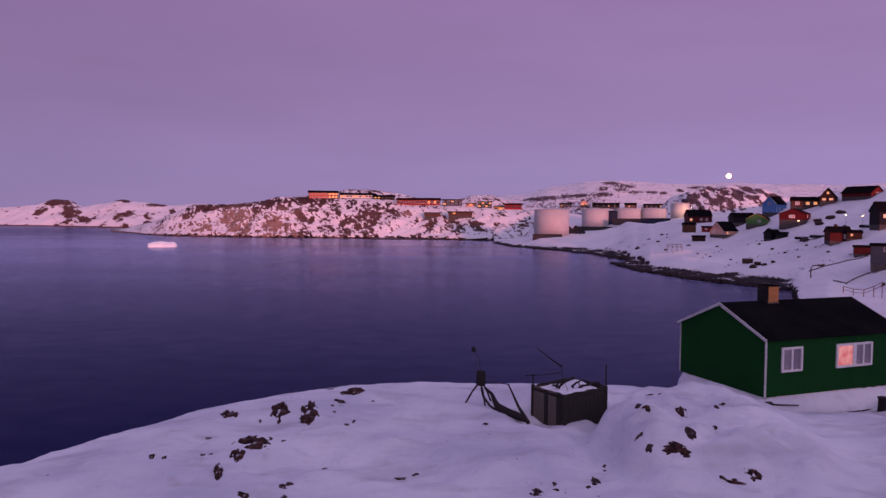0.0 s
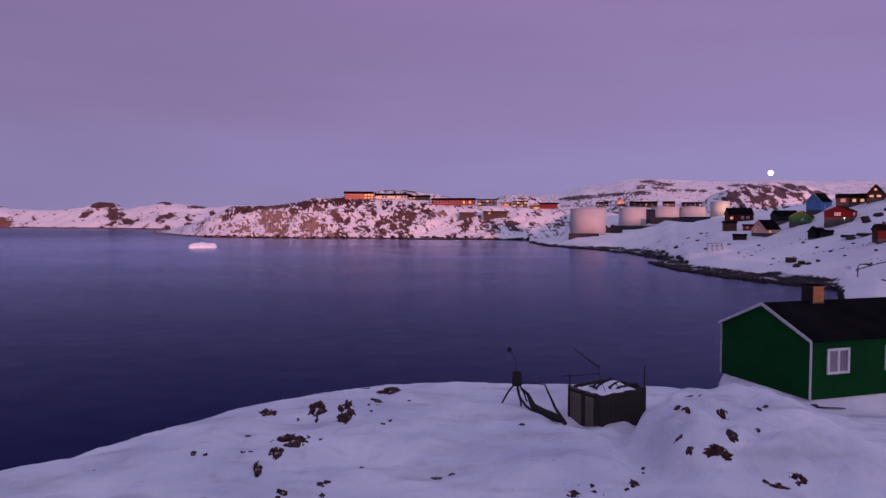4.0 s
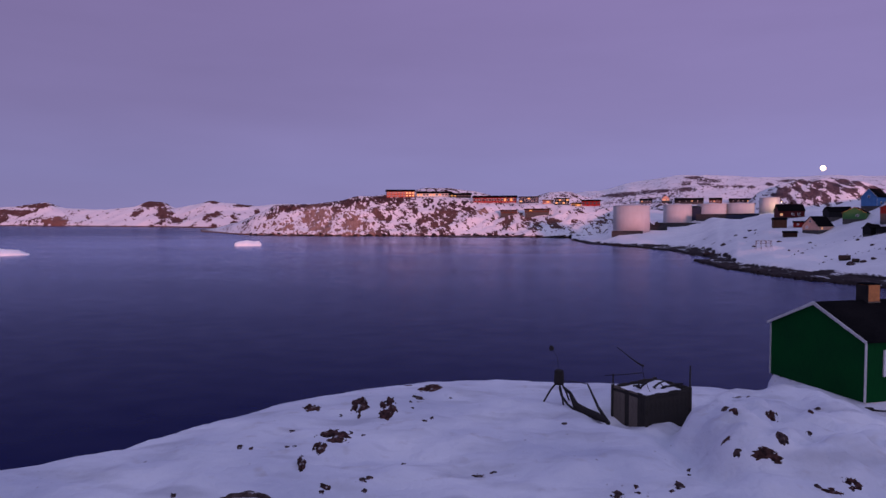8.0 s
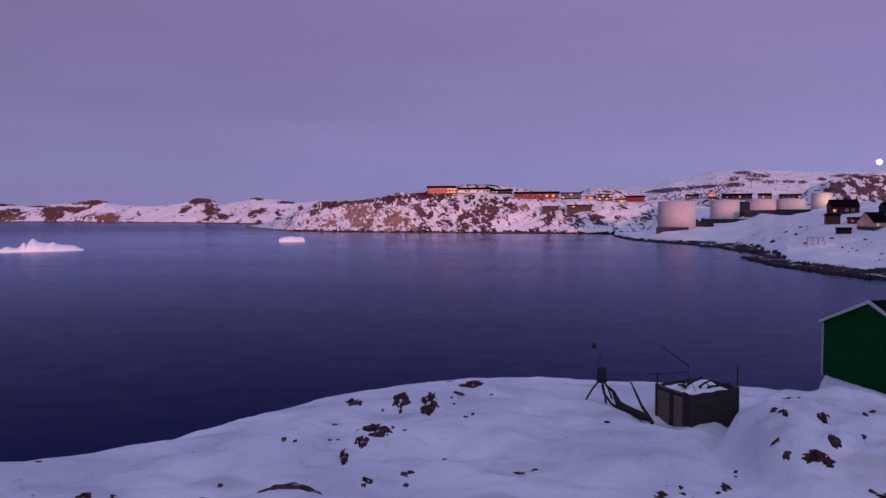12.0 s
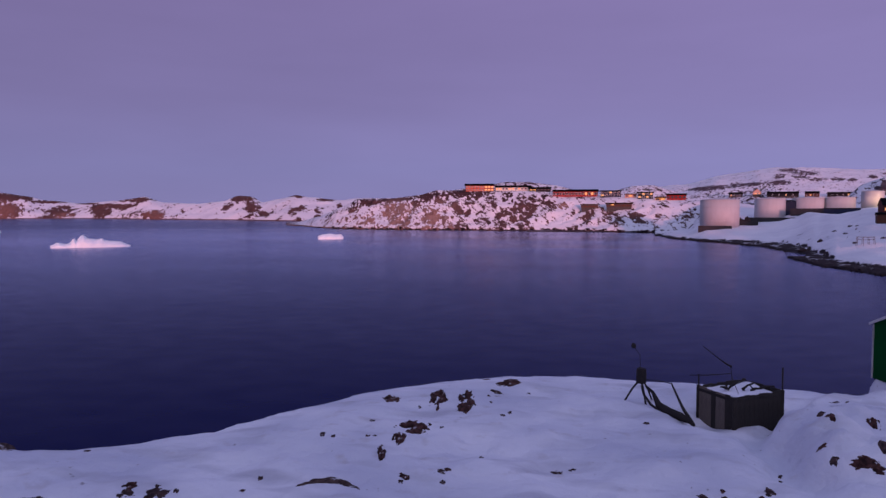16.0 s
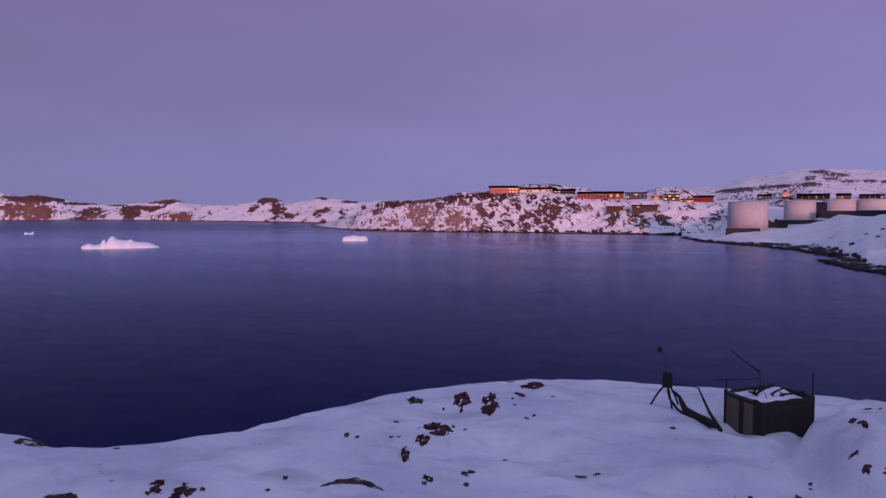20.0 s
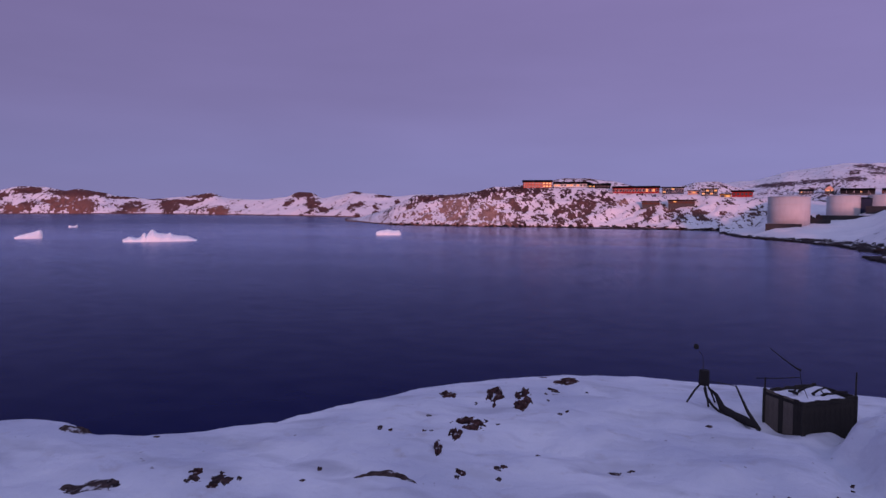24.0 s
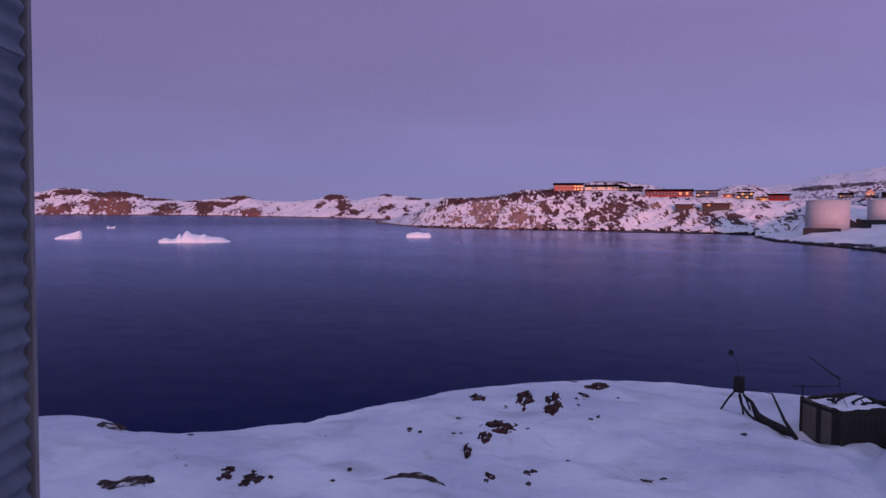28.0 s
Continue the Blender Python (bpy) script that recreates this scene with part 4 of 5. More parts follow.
# ---- corrugated shed beside the view point ----
def build_shed():
    back = Vector((0.423, -0.906, 0))
    out = Vector((0.906, 0.423, 0))
    corner = Vector((-2.131, 1.594, 0))
    turn = math.degrees(math.atan2(back.y, back.x))
    # the old shed leans a little out of plumb; local x runs back along the wall, local y towards the view point
    foot = Vector((corner.x, corner.y, 15.2))
    m = Matrix.Translation(foot) @ Matrix.Rotation(radians(0.6), 4, corner.normalized()) @ Matrix.Translation(-foot) @ pose(corner.x, corner.y, 12.2, 0, 0, turn)
    shed = empty("shed", m, "shed clad in grey horizontal corrugated metal with a wood corner trim", "shed")
    part("wall", box(0.02, -4.0, -2.5, 7.0, -0.05, 7.0, 0.02), PAINTS["grey"], shed)
    # each sheet: 0.9 m high, waves run along the wall
    for i in range(9):
        bm = bmesh.new()
        z0, z1 = -1.2 + i * 0.912, -1.2 + (i + 1) * 0.912 + 0.03
        n = 120
        prev = None
        for k in range(n + 1):
            z = z0 + (z1 - z0) * k / n
            y = 0.009 * math.sin(2 * math.pi * z / 0.076) - 0.006 * k / n + 0.004
            row = (bm.verts.new((0.03, y, z)), bm.verts.new((6.9, y, z)))
            if prev:
                bm.faces.new((prev[0], prev[1], row[1], row[0]))
            prev = row
        part("corrugated_sheet", bm, ZINC, shed, smooth=True)
    part("corner_trim", box(-0.012, -0.06, -2.0, 0.012, 0.014, 7.0, 0.004), CORNER, shed, "weathered pale wood corner trim")
    part("roof", prism([(-4.2, 7.9), (0.25, 7.0), (0.25, 7.1), (-4.2, 8.0)], -0.2, 7.2), ROOFDARK, shed)


build_shed()


# ---- fuel tanks above the far side of the bay ----
def fuel_tank(b, dist, radius, height, z, ribs):
    c = bearing(b, dist + radius)
    tank = empty("fuel_tank", pose(c.x, c.y, z, 0, 0, -b), "large white cylindrical steel fuel tank standing on snow", "storage tank", "fuel tanks by the shore")
    bm = bmesh.new()
    bmesh.ops.create_cone(bm, cap_ends=True, segments=72, radius1=radius, radius2=radius, depth=height + 2.0)
    bmesh.ops.translate(bm, verts=bm.verts[:], vec=(0, 0, height / 2 - 1.0))
    shell = part("shell", bm, TANK, tank)
    for p in shell.data.polygons:
        p.use_smooth = abs(p.normal.z) < 0.5
    bm = bmesh.new()
    bmesh.ops.create_cone(bm, cap_ends=False, segments=72, radius1=radius + 0.02, radius2=0.3, depth=height * 0.07)
    bmesh.ops.translate(bm, verts=bm.verts[:], vec=(0, 0, height * 1.035))
    part("roof", bm, TANK, tank, smooth=True)
    for i in range(ribs):
        zz = height * (i + 1) / (ribs + 0.1)
        bm = bmesh.new()
        for k in range(72):
            a0, a1 = 2 * math.pi * k / 72, 2 * math.pi * (k + 1) / 72
            for r0, h in ((radius + 0.10, 0.10),):
                v = [bm.verts.new((math.cos(a) * rr, math.sin(a) * rr, zz + hh)) for a, rr, hh in
                     ((a0, radius - 0.05, -h), (a1, radius - 0.05, -h), (a1, r0, -h), (a0, r0, -h), (a0, radius - 0.05, h), (a1, radius - 0.05, h), (a1, r0, h), (a0, r0, h))]
                for f in ((3, 2, 6, 7), (4, 7, 6, 5), (0, 1, 2, 3)):
                    bm.faces.new([v[j] for j in f])
        part("ring", bm, TANK, tank)
    for k in range(12):
        a = 2 * math.pi * k / 12
        part("rail_post", rod([(math.cos(a) * radius, math.sin(a) * radius, height), (math.cos(a) * radius, math.sin(a) * radius, height + 1.0)], 0.05, 4), TANK, tank)
    return tank


def build_tanks():
    for b, dist, radius, height, z, ribs in ((9.07, 400, 10.3, 15.4, 6.1, 4), (12.60, 440, 8.4, 12.4, 10.0, 3), (15.15, 446, 8.4, 11.7, 11.1, 3),
                                             (17.15, 452, 8.4, 11.2, 11.7, 3), (19.20, 458, 5.8, 10.2, 16.2, 3)):
        fuel_tank(b, dist, radius, height, z, ribs)
    c = bearing(14.0, 452)
    gable_house("pump_house", pose(c.x, c.y, 9.4, 0, 0, -14), 7, 6, 11.5, 0.6, PAINTS["navy"], ROOFDARK, "dark blue metal pump house between fuel tanks", "building")
    c = bearing(17.35, 436)
    gable_house("depot_shed", pose(c.x, c.y, 11.2, 0, 0, -17.4), 6, 17.5, 5.0, 0.5, PAINTS["navy"], ROOFDARK, "long dark blue depot shed below the fuel tanks", "building", over=0.1)
    for b, dist, length in ((8.75, 397, 17), (10.95, 418, 13), (12.75, 428, 24), (15.3, 434, 20)):
        c = bearing(b, dist)
        w = part("retaining_wall", box(-length / 2, -0.3, -2, length / 2, 0.3, 2.2, 0.05), BUND)
        w.matrix_world = pose(c.x, c.y, town_height(b, dist), 0, 0, -b)
        tagged(w, "low concrete bund wall in front of the fuel tanks", "wall", "bund walls")


build_tanks()


# ---- settlement ----
def settle(b, dist, turn=0.0, ground=None, dz=0.0):
    c = bearing(b, dist)
    return pose(c.x, c.y, (ground or town_height)(b, dist) + dz, 0, 0, turn - b)


def build_settlement():
    g = "houses of the settlement"
    P = PAINTS
    gable_house("long_house", settle(31.6, 294, -36), 6.4, 11.5, 1.9, 2.3, P["deepred"], ROOFDARK, "long red wooden house with a deep dark roof on the ridge", "house", g,
                over=0.45, windows=[("right", 0.0, 1.0, 1.2, 1.0, GLASS, 1)])
    gable_house("brown_house", settle(28.05, 303, 4), 7, 10.5, 2.7, 1.5, P["brown"], ROOFDARK, "brown wooden house with two lit windows", "house", g,
                windows=[("front", 0.4, 1.0, 1.3, 1.2, LIT, 1), ("front", 3.0, 1.0, 1.3, 1.2, LIT, 1), ("front", -3.2, 1.0, 1.6, 1.3, CURTAIN, 1)])
    gable_house("gabled_house", settle(29.5, 298, 86), 5.4, 7, 2.2, 3.3, P["umber"], ROOFDARK, "steep-gabled brown house with a lit attic window", "house", g,
                over=0.5, windows=[("left", 0.0, 3.2, 0.8, 0.8, LIT, 0), ("left", -1.1, 0.8, 1.3, 0.8, LIT, 1), ("left", 1.2, 0.8, 1.3, 0.8, LIT, 1)])
    gable_house("blue_house", settle(25.95, 320, 62), 6.2, 8.0, 4.0, 3.2, P["blue"], ROOFDARK, "bright blue wooden house with steep dark roof", "house", g,
                trim=WHITE, windows=[("left", 0.0, 3.6, 0.9, 1.0, GLASS, 0), ("front", -1.2, 1.1, 1.2, 1.1, GLASS, 1), ("front", 1.8, 1.1, 1.2, 1.1, GLASS, 1)])
    gable_house("red_house", settle(27.35, 273, 80), 8.6, 8.4, 4.0, 1.8, P["deepred"], ROOFDARK, "red wooden house on a pale basement with lit window", "house", g, base=1.9,
                trim=P["darkred"], windows=[("left", 0.2, 2.5, 1.9, 1.1, [CURTAIN, LITPINK], 1), ("front", -2.0, 2.5, 1.1, 1.1, GLASS, 1)])
    gable_house("light_green_house", settle(24.85, 299, 82), 7.6, 8.5, 2.6, 2.1, P["green"], ROOFDARK, "light green wooden house with yellow-edged gable", "house", g,
                trim=P["yellow"], windows=[("left", -1.0, 1.1, 1.0, 1.0, GLASS, 1)])
    gable_house("dark_roofed_house", settle(23.7, 325, 20), 7, 9, 2.7, 2.0, P["black"], ROOFDARK, "low black house with dark roof among snow", "house", g)
    gable_house("salmon_house", settle(22.45, 294, 56), 6.4, 9.0, 2.0, 3.5, P["pink"], ROOFDARK, "salmon-coloured house with dark roof and lit doorway", "house", g,
                windows=[("left", 0.0, 3.2, 0.8, 0.8, GLASS, 0), ("front", -2.2, 0.5, 0.9, 1.1, LIT, 0), ("left", 1.3, 0.9, 1.1, 1.1, CURTAIN, 1)])
    gable_house("dark_red_house", settle(20.55, 354, 15), 8, 11.0, 3.4, 3.0, P["darkred"], ROOFDARK, "dark red house with steep roof and lit porch", "house", g,
                windows=[("front", -4.3, 1.0, 1.3, 1.2, LIT, 1), ("front", 0.5, 1.2, 1.2, 1.1, GLASS, 1), ("front", 3.0, 1.2, 1.2, 1.1, GLASS, 1)], chimney=(1, 0, 0.8, 7.4))
    gable_house("small_brown_shed", settle(20.63, 284, 8), 3, 4.6, 1.7, 0.5, P["umber"], ROOFDARK, "small dark brown shed in the snow", "shed", "sheds", base=0.1)
    gable_house("low_red_shed", settle(21.4, 317, 0), 4, 6.2, 2.0, 0.5, P["red"], ROOFDARK, "low red shed with snowy ground before it", "shed", "sheds", base=0.1,
                windows=[("front", -1.3, 0.8, 0.9, 0.8, CURTAIN, 0)])
    gable_house("brown_shed", settle(19.9, 312, 10), 4, 5.0, 3.3, 0.8, P["brown"], ROOFDARK, "weathered brown shed beside a low red one", "shed", "sheds", base=0.1)
    gable_house("dark_green_shed", settle(25.85, 257, 40), 3.6, 3.8, 2.2, 1.2, P["black"], ROOFDARK, "dark hut with pitched roof on the snow slope", "shed", "sheds", base=0.1)
    gable_house("black_shed", settle(26.5, 254, 5), 2.6, 3.6, 1.6, 0.4, P["black"], ROOFDARK, "low black hut beside a taller one", "shed", "sheds", base=0.1)
    gable_house("dark_red_cabin", settle(30.15, 221, 20), 4.4, 5.4, 2.9, 1.5, P["darkred"], ROOFDARK, "dark red cabin with a pale window and lit annex", "house", g,
                windows=[("front", 1.4, 1.0, 1.2, 1.3, CURTAIN, 0)], chimney=(-0.6, 0, 0.7, 5.0))
    gable_house("annex", settle(31.15, 220, 10), 3.2, 3.6, 1.9, 0.6, P["umber"], ROOFDARK, "small reddish annex beside the dark red cabin", "shed", "sheds", base=0.1,
                windows=[("front", -0.7, 0.9, 0.6, 0.6, LIT, 0)])
    gable_house("black_house", settle(33.3, 228, 25), 6, 8, 4.2, 2.6, P["black"], ROOFDARK, "black wooden house with a glowing window", "house", g,
                windows=[("front", -2.5, 2.3, 1.2, 1.0, LIT, 1), ("front", 0.8, 2.3, 1.2, 1.0, LIT, 1)])
    gable_house("red_boat_shed", settle(31.8, 201, 5), 3.5, 4.2, 1.9, 0.4, P["darkred"], ROOFDARK, "low dark red boat shed", "shed", "sheds", base=0.1)
    gable_house("grey_warehouse", settle(33.6, 180, 3), 6, 8.5, 4.2, 0.5, P["grey"], ROOFDARK, "grey-blue metal warehouse above the shore", "building", base=0.1,
                windows=[("front", -1.5, 3.0, 1.0, 0.9, GLASS, 0), ("front", 0.8, 3.0, 1.0, 0.9, GLASS, 0)])
    # houses on the rise behind the tanks
    for i, (b, dist, length, high, pitch, wall, name, label, lit) in enumerate((
            (10.2, 885, 15, 3.6, 2.0, "grey", "faded_house", "faded grey-green house with a dim window on the rise", 0),
            (11.7, 872, 14, 3.4, 4.0, "pink", "pale_house", "pale steep-roofed house glowing on the rise", 2),
            (13.45, 856, 32, 4.0, 2.2, "black", "dark_house", "long dark house with lit windows on the rise", 1),
            (15.4, 852, 14, 6.0, 2.6, "brown", "tall_brown_house", "tall brown house with bright upper windows on the rise", 1),
            (17.2, 872, 25, 4.0, 1.6, "black", "flat_dark_house", "long dark house with a lit window on the rise", 0))):
        side, gable = ("left", 0.16) if name == "pale_house" else ("front", 0.32)
        wins = [(side, -length * gable + k * length * gable * 0.66, high - 2.3, 1.5, 1.5, LIT if (k * 2 + i) % 5 < 1 + lit else GLASS, 0) for k in range(4)]
        gable_house(name, settle(b, dist, 90 if side == "left" else 0, ridge_height), 9, length, high, pitch, P[wall], ROOFDARK, label, "house", g, base=1.0, windows=wins)


build_settlement()


# ---- hotel and houses on the headland ----
def long_block(name, b, dist, length, depth, height, wall, label, rows, cols, lit, turn=0.0, dz=0.0, roof_h=1.2, glow=None, frames=None):
    """A long low building with rows of windows; lit(i, row) tells which glow."""
    h = empty(name, settle(b, dist, turn, lambda p, q: head_height(p, q, False), dz), label, "building", "hotel buildings")
    part("foundation", box(-length / 2 + 0.3, -depth / 2 + 0.3, -6, length / 2 - 0.3, depth / 2, 0.6, 0.0), BASEMENT, h)
    part("wall", box(-length / 2, -depth / 2, 0.5, length / 2, depth / 2, height, 0.05), wall, h)
    part("roof", prism([(-depth / 2 - 0.9, height), (-depth / 2 - 0.9, height + 0.4), (0, height + roof_h), (depth / 2 + 0.9, height + 0.4), (depth / 2 + 0.9, height)],
                       -length / 2 - 0.8, length / 2 + 0.8), ROOFDARK, h)
    storey = (height - 0.8) / rows
    step = length / cols
    for r in range(rows):
        for i in range(cols):
            x = -length / 2 + step * (i + 0.5)
            window(h, x, -depth / 2 - 0.01, 0.9 + storey * r + storey * 0.22, step * 0.72, storey * 0.58, 0, (glow or LIT) if lit(i, r) else GLASS, 0, frames or (WHITE if wall in (PAINTS["navy"], PAINTS["white"]) else wall), 0.12)
    return h


def build_headland_houses():
    P = PAINTS
    long_block("hotel_wing", -9.98, 603, 24.5, 11, 5.7, P["rust"], "two-storey rust-red hotel wing with rows of windows", 2, 9, lambda i, r: i >= 6, turn=3, dz=-0.5, roof_h=2.0)
    long_block("hotel_wing", -7.15, 600, 30, 11, 3.3, P["white"], "long low pale hotel wing with a lit window band", 1, 11, lambda i, r: i in (0, 1, 4, 5, 7), turn=-4, dz=0.6, roof_h=2.0)
    long_block("hotel_wing", -4.95, 594, 18, 11, 4.3, P["black"], "dark hotel wing with brightly lit corner rooms", 2, 6, lambda i, r: i < 2, dz=-1.0, roof_h=1.7)
    long_block("hotel_wing", -2.05, 578, 36, 11, 4.7, P["red"], "long bright red hotel wing with a row of windows", 1, 14, lambda i, r: i > 9 and i % 2 == 0, turn=-5, dz=-0.8, roof_h=1.9, frames=WHITE)
    long_block("block_of_flats", 0.78, 570, 16, 9, 5.2, P["navy"], "dark blue house with white-framed windows on the headland", 2, 5, lambda i, r: (i * 2 + r) % 5 == 0, dz=-0.2, roof_h=0.9)
    long_block("pale_annex", 2.35, 562, 8.5, 7, 3.2, P["pink"], "pale pink annex glowing on the headland", 1, 3, lambda i, r: i == 1, dz=-0.2, roof_h=0.8)
    long_block("black_villa", 3.5, 557, 11.5, 8, 5.4, P["black"], "black villa with yellow lit windows", 2, 4, lambda i, r: (i + r) % 2 == 0, dz=-0.3, roof_h=0.8, frames=WHITE)
    long_block("yellow_annex", 4.65, 553, 7.5, 7, 3.4, P["yellow"], "small ochre house with lit window", 1, 2, lambda i, r: i == 1, dz=-1.4, roof_h=0.8)
    long_block("red_villa", 5.85, 553, 14, 8, 4.2, P["red"], "red house with dark roof above the cliff", 1, 5, lambda i, r: False, dz=-0.2, roof_h=1.4)
    long_block("brown_cabin", -0.9, 546, 13, 6, 2.7, P["brown"], "low brown cabin half sunk in snow", 1, 4, lambda i, r: False, dz=1.0, roof_h=0.5)
    long_block("dark_cabin", 1.45, 539, 19, 6, 2.6, P["brown"], "low brown cabin with one bright window", 1, 6, lambda i, r: i == 1, dz=1.0, roof_h=0.8)


build_headland_houses()


# ---- ice floating in the bay ----
def floe(name, b, dist, length, depth, profile, label, seed, turn=0.0):
    """A drifting piece of ice; profile gives its height along its length."""
    nu, nv = 44, 14
    bm = bmesh.new()
    grid = []
    for i in range(nu + 1):
        u = i / nu
        row = []
        for j in range(nv + 1):
            v = j / nv
            edge = math.sin(math.pi * min(1, max(0, v))) ** 0.45
            p = Vector((u * length * 0.45, v * depth * 0.45, seed))
            z = knots(profile, u) * edge * (1 + 0.12 * noise.noise(p) + 0.10 * noise.noise(p * 2.6)) - 0.6 * (1 - edge)
            w = depth * (0.55 + 0.45 * math.sin(math.pi * u) ** 0.5)
            row.append(bm.verts.new(((u - 0.5) * length + 0.4 * noise.noise(p * 1.7), (v - 0.5) * w, z)))
        grid.append(row)
    for a, c in zip(grid, grid[1:]):
        for j in range(nv):
            bm.faces.new((a[j], c[j], c[j + 1], a[j + 1]))
    bmesh.ops.recalc_face_normals(bm, faces=bm.faces[:])
    ob = part(name, bm, ICE)
    c = bearing(b, dist)
    ob.matrix_world = pose(c.x, c.y, 0.05, 0, 0, turn - b)
    return tagged(ob, label, "iceberg", "ice in the bay")


floe("iceberg", -40.45, 338, 31.5, 12, [(0, 1.0), (0.10, 2.3), (0.17, 1.5), (0.24, 1.9), (0.29, 4.2), (0.315, 2.6), (0.36, 4.6), (0.41, 5.0), (0.47, 3.6), (0.57, 3.2), (0.63, 3.7), (0.68, 2.7), (0.85, 2.2), (1, 0.5)],
     "jagged white iceberg floating on dark water", 1.7)
floe("iceberg", -49.25, 394, 12.0, 7, [(0, 0.6), (0.2, 1.6), (0.5, 2.6), (0.8, 3.4), (0.93, 4.0), (1, 2.8)], "wedge-shaped white iceberg floating on dark water", 4.2)
floe("iceberg", -46.4, 585, 6.2, 5, [(0, 1.0), (0.15, 1.5), (0.35, 0.9), (0.7, 1.1), (0.9, 2.0), (1, 1.0)], "small white ice floe far out on the water", 6.1)
floe("ice_floe", -22.45, 384, 14.0, 8, [(0, 0.8), (0.06, 2.0), (0.25, 2.6), (0.5, 2.9), (0.72, 2.3), (0.9, 2.5), (1, 1.1)], "flat white ice floe near the headland", 8.3)


# ---- crate and rack on the snow ----
def build_crate():
    a, b, c = Vector((3.38, 24.97, 0)), Vector((4.33, 23.60, 0)), Vector((6.06, 24.87, 0))
    d = a + c - b
    base, top = 8.62, 9.83
    crate = empty("wooden_crate", pose(b.x, b.y, base), "large weathered wooden crate without a lid, filled with snow", "crate")

    def side(p, q, pale):
        run = q - p
        n = max(4, round(run.length / 0.21))
        ang = math.degrees(math.atan2(run.y, run.x))
        for i in range(n):
            s = p + run * (i / n)
            w = run.length / n
            hgt = top - base + random.uniform(-0.03, 0.03)
            m = PALEWOOD if (pale and i in (0, 1, 2, 4, 5)) else OLDWOOD
            ob = part("plank", box(0.002, -0.02, -0.4, w - 0.002, 0.02, hgt, 0.004), m, crate)
            ob.matrix_local = pose(s.x - b.x, s.y - b.y, 0, 0, 0, ang)
        ob = part("rail", box(0, -0.05, 0, run.length, -0.021, 0.10, 0.006), OLDWOOD, crate)
        ob.matrix_local = pose(p.x - b.x, p.y - b.y, top - base - 0.16, 0, 0, ang)
    side(a, b, True)
    side(b, c, False)
    side(c, d, False)
    side(d, a, False)
    for p, up in ((a, 0.42), (b, 0.0), (c, 0.8), (d, 0.1)):
        part("post", box(p.x - b.x - 0.06, p.y - b.y - 0.06, -0.4, p.x - b.x + 0.06, p.y - b.y + 0.06, top - base + min(up, 0.03), 0.008), OLDWOOD, crate)
        if up > 0.3:
            part("stake", box(p.x - b.x - 0.02, p.y - b.y - 0.02, top - base, p.x - b.x + 0.025, p.y - b.y + 0.02, top - base + up, 0.006), OLDWOOD, crate)
    # snow heaped inside
    n = 12
    bm = bmesh.new()
    rows = []
    for i in range(n + 1):
        row = []
        for j in range(n + 1):
            p = b + (a - b) * (0.03 + 0.94 * i / n) + (c - b) * (0.03 + 0.94 * j / n)
            row.append(bm.verts.new((p.x, p.y, top - 0.10 + 0.10 * noise.noise(Vector((p.x * 1.6, p.y * 1.6, 3))))))
        rows.append(row)
    for r0, r1 in zip(rows, rows[1:]):
        for j in range(n):
            bm.faces.new((r0[j], r0[j + 1], r1[j + 1], r1[j]))
    tagged(part("snow_heap", bm, SNOW, smooth=True), "snow lying in the open crate", "snow", kind="stuff")
    # scrap sticking out of the snow
    tangle = empty("scrap_wood", pose(4.6, 24.55, top - 0.1), "dark broken boards and sticks lying in the crate", "scrap wood")
    for k in range(8):
        rr = random.uniform
        p = Vector((rr(-0.6, 0.9), rr(0.1, 0.75), rr(-0.05, 0.05)))
        q = p + Vector((rr(-0.5, 0.6), rr(-0.2, 0.2), rr(0.02, 0.26)))
        part("stick", rod([p, (p + q) / 2 + Vector((0, 0, 0.04)), q], rr(0.025, 0.06), 5, 0.6), TARRED, tangle)
    # bent pole rising behind
    pole = part("bent_pole", rod([(4.62, 24.6, 9.72), (4.50, 25.1, 10.1), (4.46, 25.2, 10.50)], 0.011, 6), TARRED)
    tagged(pole, "thin dark bent pole rising out of the crate", "pole")
    part("boom", rod([(4.50, 25.2, 10.50), (4.36, 25.22, 10.56), (4.02, 25.28, 10.80), (3.56, 25.35, 11.16)], 0.042, 6, 0.3), TARRED, pole, "slanting dark boom")
    part("cross_stick", rod([(3.10, 25.0, 10.18), (3.7, 25.05, 10.20), (4.46, 25.2, 10.26)], 0.016, 5), TARRED, pole)


build_crate()


